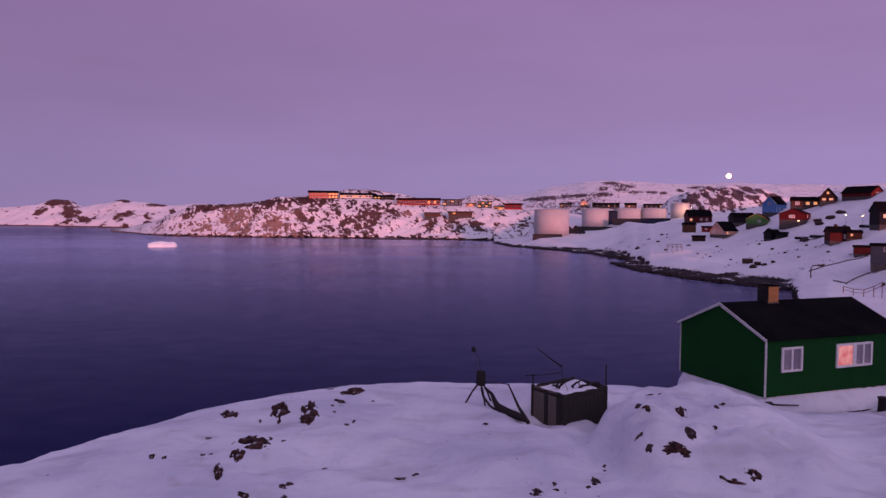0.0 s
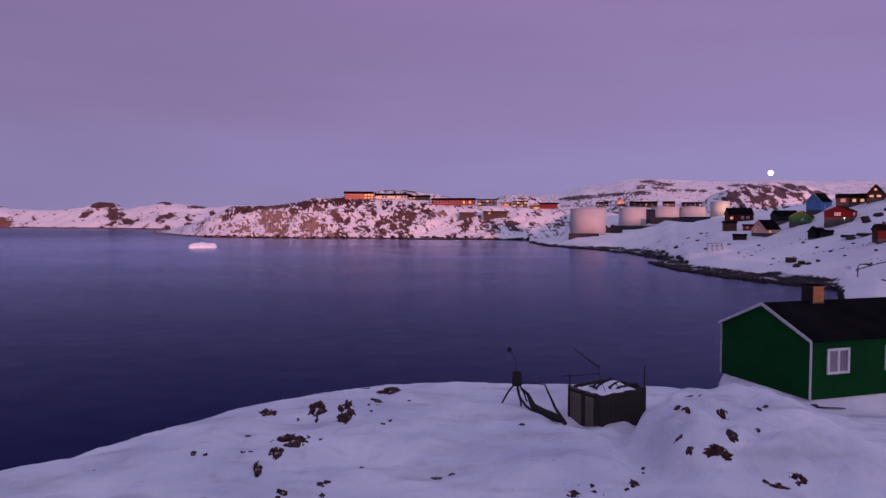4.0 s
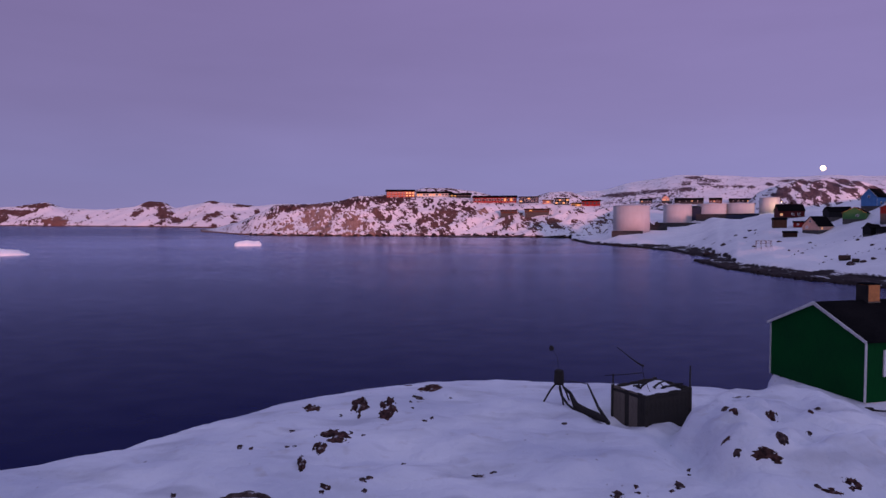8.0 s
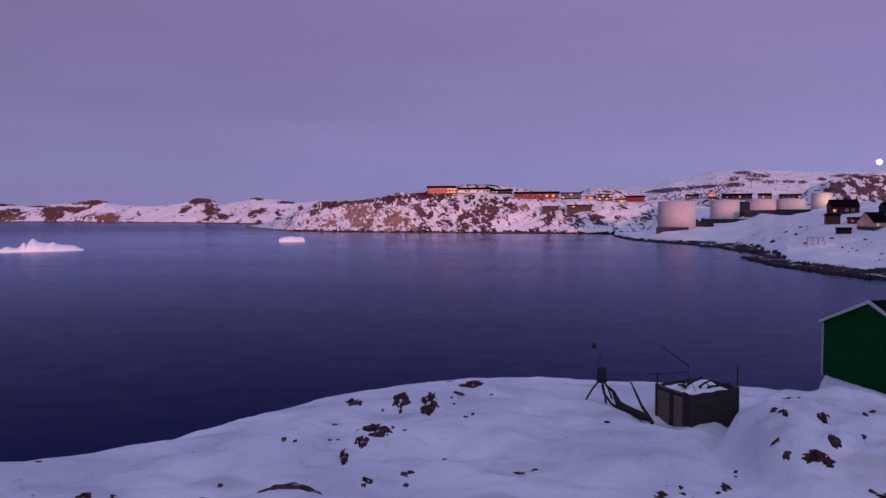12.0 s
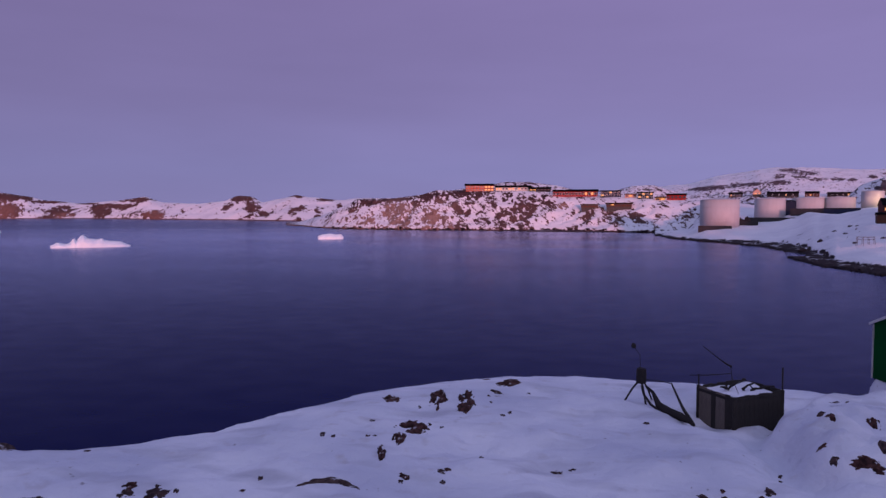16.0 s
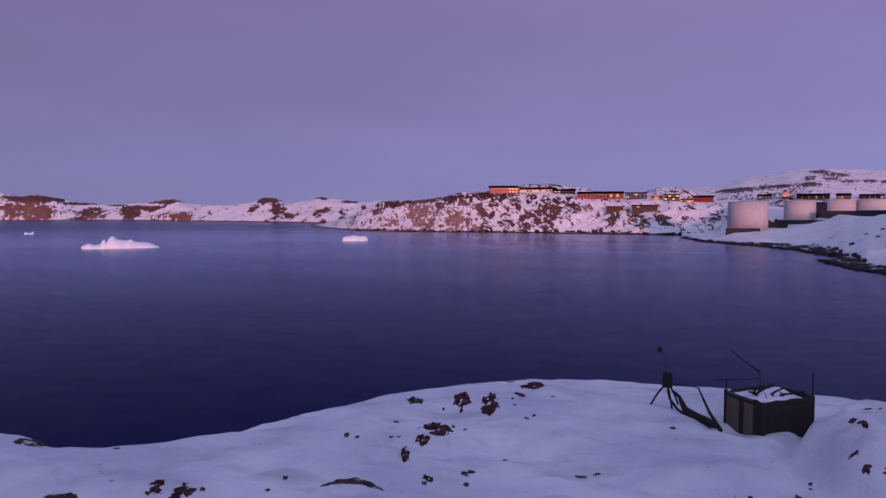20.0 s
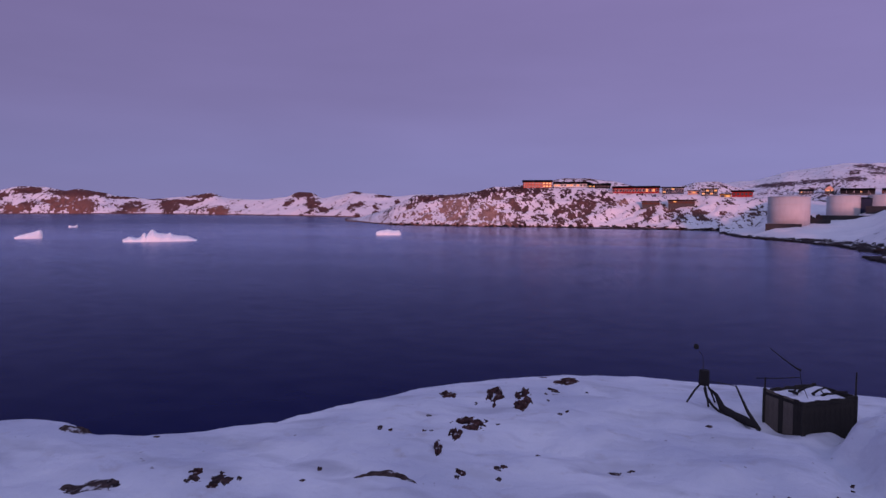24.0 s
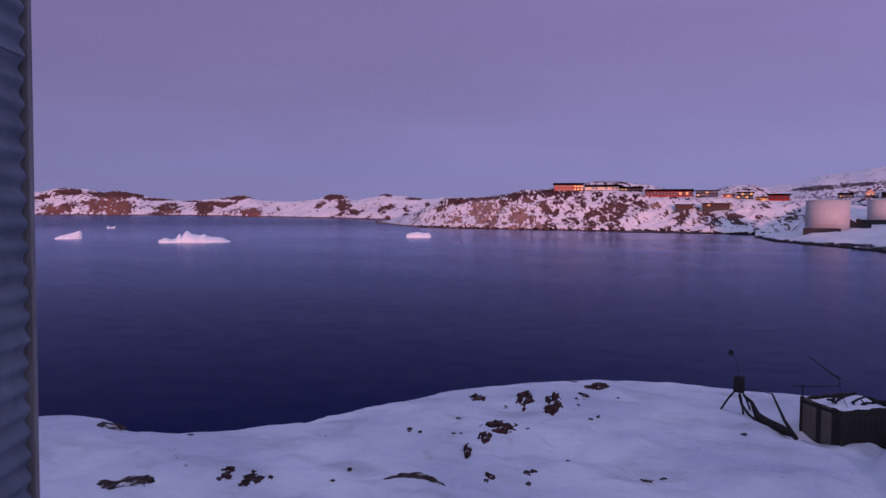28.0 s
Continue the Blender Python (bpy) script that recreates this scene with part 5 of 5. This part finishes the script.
def build_rack():
    rack = empty("net_rack", pose(1.48, 25.56, 8.9), "old tripod with a black drum and a hanging dark net", "net rack")
    o = Vector((1.48, 25.56, 8.9))

    def local(*pts):
        return [Vector(p) - o for p in pts]
    drum = bmesh.new()
    bmesh.ops.create_cone(drum, cap_ends=True, segments=16, radius1=0.19, radius2=0.17, depth=0.54)
    bmesh.ops.bevel(drum, geom=[e for e in drum.edges if len(e.link_faces) == 2 and e.calc_face_angle() > 0.6], offset=0.03, segments=2, affect="EDGES")
    bmesh.ops.translate(drum, verts=drum.verts[:], vec=(0.0, 0.0, 1.04))
    part("drum", drum, TARRED, rack, "black drum")
    part("leg", rod(local((1.40, 25.56, 9.75), (1.15, 25.55, 9.42), (0.88, 25.50, 8.95)), 0.035, 6), OLDWOOD, rack)
    part("leg", rod(local((1.56, 25.56, 9.75), (1.75, 25.75, 9.35), (1.93, 25.95, 8.85)), 0.035, 6), OLDWOOD, rack)
    part("leg", rod(local((1.50, 25.52, 9.70), (1.58, 25.30, 9.30), (1.64, 25.10, 8.85)), 0.035, 6), OLDWOOD, rack)
    part("mast", rod(local((1.45, 25.56, 10.2), (1.42, 25.57, 10.7), (1.20, 25.57, 11.0)), 0.009, 5), OLDWOOD, rack)
    part("mast_head", lump(0.09, 0.07, 0.10, 3.3, 0.3, 2), TARRED, rack).location = Vector((1.19, 25.57, 11.03)) - o
    part("pole", rod(local((2.49, 25.18, 9.81), (2.78, 24.25, 9.20), (3.02, 23.35, 8.90)), 0.030, 6, 2.6), OLDWOOD, rack)
    part("cross_bar", rod(local((1.55, 25.56, 9.80), (2.0, 25.38, 9.84), (2.52, 25.14, 9.80)), 0.016, 5), OLDWOOD, rack)
    part("rope", rod(local((1.49, 25.46, 9.59), (1.54, 25.15, 9.37), (1.75, 24.74, 9.14), (2.09, 24.31, 8.98), (2.46, 23.87, 8.93)), 0.045, 5), TARRED, rack)
    # the sagging net bundle
    path = local((1.62, 25.35, 9.62), (1.86, 25.13, 9.46), (2.02, 24.66, 9.13), (2.33, 24.22, 9.00), (2.68, 23.85, 9.02), (2.97, 23.41, 8.95))
    bm = bmesh.new()
    rings = []
    for i, p in enumerate(path):
        d = (path[min(i + 1, len(path) - 1)] - path[max(i - 1, 0)]).normalized()
        u = Vector((0, 0, 1)) - d * d.z
        u.normalize()
        w = d.cross(u)
        r = (0.03, 0.055, 0.10, 0.14, 0.12, 0.05)[i]
        ring = []
        for k in range(10):
            a = 2 * math.pi * k / 10
            rr = r * (1 + 0.45 * noise.noise(p * 4 + Vector((k * 1.3, 0, 0))))
            ring.append(bm.verts.new(p + u * math.cos(a) * rr * 1.25 + w * math.sin(a) * rr))
        rings.append(ring)
    for r0, r1 in zip(rings, rings[1:]):
        for k in range(10):
            bm.faces.new((r0[k], r0[(k + 1) % 10], r1[(k + 1) % 10], r1[k]))
    bm.faces.new(rings[0])
    bm.faces.new(rings[-1][::-1])
    bmesh.ops.recalc_face_normals(bm, faces=bm.faces[:])
    part("net", bm, TARRED, rack, "dark tangled net", smooth=True)


build_rack()


# ---- stones and heath showing through the snow ----
def outcrop(name, x, y, half, deep, tall, seed, material, label, turn=0.0, ragged=1.0, arch=0.0, n=52):
    """Bedrock and heath that break through the snow, with a ragged outline."""
    ca, sa = math.cos(radians(turn)), math.sin(radians(turn))
    off = Vector((seed * 3.3, seed * 1.7, seed))
    verts, faces = [], []
    z0 = near_height(x, y)
    for j in range(n + 1):
        for i in range(n + 1):
            u, v = (i / n - 0.5) * 2.9, (j / n - 0.5) * 2.9 * (1 + 0.45 * arch)
            p = Vector((u, v, 0))
            f = 0.62 - 0.75 * (u * u + (v + arch * (u * u - 0.4)) ** 2) + ragged * (0.75 * noise.noise(p * 1.5 + off) + 0.5 * noise.noise(p * 3.4 + off) + 0.26 * noise.noise(p * 7.5 + off) + 0.06 * noise.noise(p * 14 + off))
            px, py = u * half * ca - v * deep * sa, u * half * sa + v * deep * ca
            z = near_height(x + px, y + py) - z0 + tall * min(0.75, max(-0.5, f)) - 0.012
            verts.append((px, py, z))
    for j in range(n):
        for i in range(n):
            k = j * (n + 1) + i
            faces.append((k, k + 1, k + n + 2, k + n + 1))
    me = bpy.data.meshes.new(name)
    me.from_pydata(verts, [], faces)
    me.materials.append(material)
    ob = new(name, me)
    ob.matrix_world = pose(x, y, z0)
    return tagged(ob, label, "rock", "rocks in the snow")


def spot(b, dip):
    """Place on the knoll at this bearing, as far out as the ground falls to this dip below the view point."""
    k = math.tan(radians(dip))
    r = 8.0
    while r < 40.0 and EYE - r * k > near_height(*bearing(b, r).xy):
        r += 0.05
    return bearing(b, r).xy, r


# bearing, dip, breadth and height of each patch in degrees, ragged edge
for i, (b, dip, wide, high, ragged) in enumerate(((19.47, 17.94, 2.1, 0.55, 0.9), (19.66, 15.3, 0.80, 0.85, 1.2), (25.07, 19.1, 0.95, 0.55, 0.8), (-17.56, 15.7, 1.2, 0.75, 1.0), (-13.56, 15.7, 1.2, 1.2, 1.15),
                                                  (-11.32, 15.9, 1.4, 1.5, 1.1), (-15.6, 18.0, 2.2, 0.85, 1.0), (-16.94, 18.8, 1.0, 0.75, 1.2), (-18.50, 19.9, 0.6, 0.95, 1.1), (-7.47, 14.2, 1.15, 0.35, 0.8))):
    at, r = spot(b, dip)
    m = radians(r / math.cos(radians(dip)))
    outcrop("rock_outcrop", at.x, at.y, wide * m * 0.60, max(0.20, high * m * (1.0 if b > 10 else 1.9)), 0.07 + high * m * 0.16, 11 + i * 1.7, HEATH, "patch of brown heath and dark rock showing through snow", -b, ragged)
outcrop("rock_slab", -13.7, 13.2, 0.80, 0.42, 0.10, 51, SLAB, "broad brown rock worn smooth, dusted with snow", 20, 0.55)
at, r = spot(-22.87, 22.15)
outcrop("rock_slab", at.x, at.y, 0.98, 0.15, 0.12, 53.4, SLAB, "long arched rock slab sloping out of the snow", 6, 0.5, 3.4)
outcrop("rock_slab", -17.7, 16.6, 0.55, 0.5, 0.22, 57.9, SLAB, "brown rock on the rim of the knoll", 10, 0.6)
outcrop("rock_slab", -3.6, 27.25, 0.55, 0.5, 0.16, 59.1, HEATH, "low dark rock on the rim of the knoll", 0, 0.8)
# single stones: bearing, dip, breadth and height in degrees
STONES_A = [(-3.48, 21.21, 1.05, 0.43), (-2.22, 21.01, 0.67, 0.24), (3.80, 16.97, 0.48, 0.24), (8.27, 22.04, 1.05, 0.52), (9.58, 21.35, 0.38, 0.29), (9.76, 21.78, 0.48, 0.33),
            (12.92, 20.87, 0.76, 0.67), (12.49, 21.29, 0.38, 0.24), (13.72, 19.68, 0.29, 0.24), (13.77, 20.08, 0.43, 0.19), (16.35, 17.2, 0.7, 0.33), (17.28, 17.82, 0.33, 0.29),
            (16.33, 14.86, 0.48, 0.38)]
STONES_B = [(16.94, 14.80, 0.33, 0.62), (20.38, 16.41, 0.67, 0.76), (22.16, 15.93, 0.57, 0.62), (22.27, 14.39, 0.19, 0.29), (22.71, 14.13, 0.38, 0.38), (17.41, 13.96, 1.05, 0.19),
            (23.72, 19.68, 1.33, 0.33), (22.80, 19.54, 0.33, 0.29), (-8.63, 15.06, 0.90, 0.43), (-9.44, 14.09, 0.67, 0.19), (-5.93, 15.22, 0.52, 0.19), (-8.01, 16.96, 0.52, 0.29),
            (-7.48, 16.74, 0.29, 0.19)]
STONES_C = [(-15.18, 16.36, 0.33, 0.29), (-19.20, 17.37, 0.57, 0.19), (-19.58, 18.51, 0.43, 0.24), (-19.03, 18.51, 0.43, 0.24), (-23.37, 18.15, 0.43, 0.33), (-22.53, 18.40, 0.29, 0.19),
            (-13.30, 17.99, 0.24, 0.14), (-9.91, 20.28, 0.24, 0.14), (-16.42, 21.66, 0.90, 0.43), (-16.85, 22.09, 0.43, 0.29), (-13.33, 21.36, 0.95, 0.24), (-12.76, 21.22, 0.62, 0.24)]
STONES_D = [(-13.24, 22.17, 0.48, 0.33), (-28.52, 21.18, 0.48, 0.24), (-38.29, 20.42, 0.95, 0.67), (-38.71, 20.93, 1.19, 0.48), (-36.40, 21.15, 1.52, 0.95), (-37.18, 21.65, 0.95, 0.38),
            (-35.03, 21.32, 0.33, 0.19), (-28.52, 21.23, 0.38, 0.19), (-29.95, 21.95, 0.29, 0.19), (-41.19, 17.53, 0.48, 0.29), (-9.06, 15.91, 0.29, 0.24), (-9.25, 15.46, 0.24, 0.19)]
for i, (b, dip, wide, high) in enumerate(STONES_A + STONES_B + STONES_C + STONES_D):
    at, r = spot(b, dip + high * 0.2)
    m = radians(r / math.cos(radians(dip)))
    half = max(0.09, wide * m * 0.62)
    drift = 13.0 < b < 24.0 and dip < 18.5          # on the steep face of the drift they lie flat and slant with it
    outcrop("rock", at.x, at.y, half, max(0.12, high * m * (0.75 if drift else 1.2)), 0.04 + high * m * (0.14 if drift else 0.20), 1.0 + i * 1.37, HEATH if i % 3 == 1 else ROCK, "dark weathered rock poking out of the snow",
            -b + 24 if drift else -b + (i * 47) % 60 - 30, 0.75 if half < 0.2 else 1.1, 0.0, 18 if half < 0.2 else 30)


# ---- wave-washed stones along the shores ----
def shore_stones(name, label, shore, lo, hi, inland, small, large, count, seed, height):
    rnd = random.Random(seed)
    verts, faces = [], []
    base = bmesh.new()
    bmesh.ops.create_icosphere(base, subdivisions=1, radius=1.0)
    ball = [v.co.copy() for v in base.verts]
    tris = [[v.index for v in f.verts] for f in base.faces]
    base.free()
    for k in range(count):
        b = rnd.uniform(lo, hi)
        s = knots(shore, b)
        d = rnd.uniform(-0.6, 1.0) * (1.0 if rnd.random() < 0.6 else inland)
        z = max(0.0, height(b, s + d))
        size = small + (large - small) * rnd.random() ** 2.5
        c = bearing(b, s + d, z)
        off = Vector((k * 1.7, k * 0.9, 0))
        q = pose(0, 0, 0, rnd.uniform(-20, 20), rnd.uniform(-20, 20), rnd.uniform(0, 360)).to_3x3()
        ax = Vector((rnd.uniform(0.9, 1.7), rnd.uniform(0.7, 1.1), rnd.uniform(0.35, 0.7)))
        n0 = len(verts)
        for v in ball:
            w = v * (size * (1 + 0.35 * noise.noise(v * 1.7 + off)))
            verts.append(c + q @ Vector((w.x * ax.x, w.y * ax.y, w.z * ax.z)))
        faces += [[n0 + i for i in f] for f in tris]
    me = bpy.data.meshes.new(name)
    me.from_pydata(verts, [], faces)
    me.materials.append(WETROCK)
    tagged(new(name, me), label, "shore rocks", kind="stuff")


shore_stones("shore_stones", "dark wave-washed stones along the town shore", TOWN_EDGE, 5.0, 26.8, 4.0, 0.15, 0.5, 200, 5, town_height)
shore_stones("shore_stones", "dark wave-washed stones below the headland", HEAD_SHORE, -24.5, 7.0, 2.0, 0.5, 1.9, 420, 6, head_height)


# ---- stones and dead grass along the old tracks across the hillside ----
def track_stones():
    rnd = random.Random(12)
    verts, faces = [], []
    for line in (((20.2, 3.33), (22.1, 2.48), (24.4, 1.83), (26.5, 1.23)), ((17.1, 2.32), (18.6, 1.48)),
                 ((22.6, 3.61), (25.7, 2.57), (27.9, 2.17), (30.8, 1.49)), ((27.6, 3.77), (32.4, 2.05))):
        for (b0, e0), (b1, e1) in zip(line, line[1:]):
            for k in range(int(abs(b1 - b0) * 4)):
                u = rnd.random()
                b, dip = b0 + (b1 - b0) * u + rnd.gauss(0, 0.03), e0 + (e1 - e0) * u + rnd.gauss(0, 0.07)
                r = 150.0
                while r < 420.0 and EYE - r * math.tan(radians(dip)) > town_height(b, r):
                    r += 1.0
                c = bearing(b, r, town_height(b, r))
                s = rnd.uniform(0.08, 0.30)
                n0 = len(verts)
                for j in range(8):
                    a = j * math.pi / 3 + 0.4 * rnd.random()
                    w = s * rnd.uniform(0.7, 1.5)
                    verts.append(c + Vector((math.cos(a) * w * 1.6, math.sin(a) * w, -0.1)) if j < 6 else c + Vector((0, 0, s * rnd.uniform(0.6, 1.2))))
                faces.extend([(n0 + j, n0 + (j + 1) % 6, n0 + 6) for j in range(6)])
    me = bpy.data.meshes.new("track_stones")
    me.from_pydata(verts, [], faces)
    me.materials.append(ROCK)
    tagged(new("track_stones", me), "scattered dark stones along tracks on the snowy hillside", "stones", kind="stuff")


track_stones()


# ---- red hand rail above the shore ----
def build_rail():
    spots = [(30.62, 149.0, 1.25), (31.25, 148.5, 1.2), (31.9, 148.0, 1.25), (32.5, 147.5, 2.0), (33.0, 147.0, 2.9)]
    feet = [bearing(b, r, town_height(b, r)) for b, r, up in spots]
    o = feet[0]
    rail = empty("hand_rail", pose(o.x, o.y, o.z), "thin rusty red hand rail on posts in the snow", "rail")
    tops = []
    for p, (b, r, up) in zip(feet, spots):
        q = p - o
        part("rail_post", box(q.x - 0.05, q.y - 0.05, q.z - 0.6, q.x + 0.05, q.y + 0.05, q.z + up, 0.01), PAINTS["rust"], rail)
        tops.append(q + Vector((0, 0, up)))
    part("top_rail", rod(tops, 0.06, 6), PAINTS["rust"], rail)
    part("middle_rail", rod([t - Vector((0, 0, 0.6)) for t in tops], 0.045, 6), PAINTS["rust"], rail)


build_rail()


# ---- lamps and clutter on the town shore ----
def street_lamp(b, dist, height, ground=None):
    m = settle(b, dist, 0, ground)
    lamp = empty("street_lamp", m, "street lamp with a small glowing head", "street lamp", "street lamps")
    part("post", rod([(0, 0, -0.5), (0, 0, height - 0.3), (0, -0.5, height)], 0.045, 6, 0.7), ZINC, lamp)
    bm = bmesh.new()
    bmesh.ops.create_icosphere(bm, subdivisions=2, radius=0.26)
    bmesh.ops.scale(bm, vec=(1, 1, 0.6), verts=bm.verts[:])
    head = part("lamp_head", bm, BULB, lamp)
    head.location = (0, -0.55, height - 0.12)
    return lamp


for b, dist, height in ((31.68, 236, 4.0), (30.63, 244, 4.2), (27.6, 266, 2.6)):
    street_lamp(b, dist, height)


def tank_flood():
    street_lamp(20.05, 452, 6.5)
    light = new("flood_light", bpy.data.lights.new("flood_light", "POINT"))
    light.data.energy, light.data.color, light.data.shadow_soft_size = 3200, (1.0, 0.62, 0.28), 0.3
    light.location = bearing(20.05, 451.2, town_height(20.05, 452) + 5.9)


tank_flood()


def clutter():
    # drying frame
    fr = empty("drying_frame", settle(18.85, 254, 12), "open wooden drying frame standing in the snow", "rack")
    for x in (-2.4, -0.8, 0.8, 2.4):
        for y in (-0.8, 0.8):
            part("post", rod([(x * 1.06, y * 1.3, -0.5), (x, y, 1.6), (x * 0.96, y * 0.7, 2.4)], 0.06, 6), PALEWOOD, fr)
    for y in (-0.8, 0.8):
        part("rail", rod([(-2.5, y, 1.62), (0.1, y, 1.55), (2.5, y, 1.64)], 0.045, 6), PALEWOOD, fr)
        part("top_rail", rod([(-2.6, y * 0.7, 2.42), (0, y * 0.7, 2.36), (2.6, y * 0.7, 2.40)], 0.06, 6), PALEWOOD, fr)
    for x in (-1.6, 0.3, 1.7):
        part("cross_pole", rod([(x, -0.75, 2.46), (x + 0.1, 0.75, 2.46)], 0.04, 6), PALEWOOD, fr)
    # stacked timber and junk by the shore
    for b, dist, w, h, name, label in ((24.2, 218, 3.0, 1.5, "timber_stack", "dark stack of timber on the snow"), (24.9, 213, 1.8, 1.0, "timber_stack", "low stack of dark boards on the snow")):
        st = empty(name, settle(b, dist, 6), label, "timber stack", "stacks by the shore")
        for k in range(5):
            for j in range(3):
                part("board", box(-w / 2 + random.uniform(0, 0.2), -0.6 + j * 0.42, h * k / 5, w / 2 - random.uniform(0, 0.2), -0.6 + j * 0.42 + 0.38, h * (k + 0.86) / 5, 0.01), OLDWOOD, st)
    for i, (b, dist, half, tall) in enumerate(((10.75, 424, 2.2, 2.6), (11.05, 428, 1.8, 3.0), (10.5, 431, 1.6, 2.2), (24.6, 210, 1.2, 0.8), (25.4, 212, 0.9, 0.6), (26.0, 214, 0.7, 0.5), (14.9, 282, 1.6, 1.0), (15.3, 284, 1.2, 0.8), (16.0, 296, 1.3, 1.0), (18.2, 262, 0.9, 0.5),
                                               (19.9, 270, 0.8, 0.5), (17.6, 300, 0.9, 0.5), (22.0, 262, 0.6, 0.4), (25.0, 250, 0.6, 0.4), (28.2, 232, 0.7, 0.4), (29.0, 262, 1.6, 0.9), (30.3, 272, 1.8, 0.8), (16.9, 318, 0.8, 0.5), (17.9, 330, 1.1, 0.4), (18.3, 326, 0.7, 0.4), (20.6, 246, 0.5, 0.3), (21.5, 240, 0.6, 0.3), (23.0, 228, 0.5, 0.3), (26.8, 226, 0.6, 0.4), (27.7, 214, 0.5, 0.3), (25.9, 240, 0.7, 0.3), (29.6, 208, 0.6, 0.3))):
        ob = part("boulder", lump(half, half * 0.8, tall, 40 + i * 1.9, 0.45, 3), ROCK)
        ob.matrix_world = settle(b, dist, i * 31.0)
        tagged(ob, "dark boulder in the snow of the hillside", "rock", "boulders on the hillside")
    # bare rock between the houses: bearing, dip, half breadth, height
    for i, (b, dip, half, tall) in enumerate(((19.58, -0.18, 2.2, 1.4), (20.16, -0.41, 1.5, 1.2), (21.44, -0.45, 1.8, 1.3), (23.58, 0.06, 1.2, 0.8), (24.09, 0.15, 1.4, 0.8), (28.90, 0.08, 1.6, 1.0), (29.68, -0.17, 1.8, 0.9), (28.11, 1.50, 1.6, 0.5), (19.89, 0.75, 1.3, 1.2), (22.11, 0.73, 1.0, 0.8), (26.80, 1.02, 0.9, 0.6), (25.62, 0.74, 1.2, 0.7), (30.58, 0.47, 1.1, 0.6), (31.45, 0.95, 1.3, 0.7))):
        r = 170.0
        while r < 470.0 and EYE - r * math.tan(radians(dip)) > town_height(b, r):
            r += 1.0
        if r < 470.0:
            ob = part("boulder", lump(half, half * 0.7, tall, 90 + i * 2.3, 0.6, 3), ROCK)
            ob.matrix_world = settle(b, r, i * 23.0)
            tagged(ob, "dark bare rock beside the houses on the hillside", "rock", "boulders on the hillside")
    # upturned boats
    for i, (b, dist, turn) in enumerate(((27.9, 241, 8), (28.9, 238, -5), (32.0, 236, 12))):
        bt = empty("rowing_boat", settle(b, dist, turn), "dark upturned rowing boat lying on snow", "boat", "upturned boats")
        bm = bmesh.new()
        rows = []
        for k in range(11):
            u = k / 10
            hw = 0.75 * math.sin(math.pi * (0.08 + 0.84 * u)) ** 0.6
            rows.append([bm.verts.new(((u - 0.5) * 4.4, math.cos(a) * hw, max(0.0, math.sin(a)) * (0.75 + 0.1 * math.cos(2 * math.pi * u)))) for a in (math.pi * j / 8 for j in range(9))])
        for r0, r1 in zip(rows, rows[1:]):
            for j in range(8):
                bm.faces.new((r0[j], r1[j], r1[j + 1], r0[j + 1]))
        bm.faces.new(rows[0])
        bm.faces.new(rows[-1][::-1])
        bmesh.ops.recalc_face_normals(bm, faces=bm.faces[:])
        part("hull", bm, PAINTS["black"], bt)
        part("keel", box(-2.1, -0.04, 0.70, 2.1, 0.04, 0.86, 0.01), OLDWOOD, bt)
    # thin dark rims of the snow terraces, built as pipes on trestles
    for name, pts in (("pipeline", ((28.41, 190), (28.88, 192), (29.3, 192.4), (29.78, 193), (30.3, 193.8), (30.84, 194.5), (31.5, 196), (32.08, 197.5))), ("pipeline", ((30.0, 166), (30.4, 169), (30.8, 173), (31.23, 176), (31.8, 177), (32.25, 177.5)))):
        line = []
        for b, d in pts:
            line.append(bearing(b, d, town_height(b, d) + 0.2))
        ob = empty(name, pose(line[0].x, line[0].y, line[0].z - 0.2), "thin dark rim of a snowy terrace, built as a pipe", "pipeline", "pipelines")
        part("pipe", rod([p - line[0] + Vector((0, 0, 0.2)) for p in line], 0.11, 8), STEEL, ob)
        for p in line:
            q = p - line[0] + Vector((0, 0, 0.2))
            part("trestle", box(q.x - 0.09, q.y - 0.09, q.z - 0.8, q.x + 0.09, q.y + 0.09, q.z - 0.06, 0.01), OLDWOOD, ob)
    # mooring bollard frame at the end of the jetty
    j = empty("loading_arm", settle(28.7, 183, 0), "dark bent loading arm at the shore end", "loading arm")
    part("post", rod([(-0.6, 0, -0.5), (-0.6, 0, 2.2), (-0.2, 0, 2.9), (0.8, 0, 3.0)], 0.13, 8), STEEL, j)
    part("arm", rod([(0.8, 0, 3.0), (1.6, 0, 2.9), (2.2, 0, 3.3)], 0.24, 8), STEEL, j)


clutter()
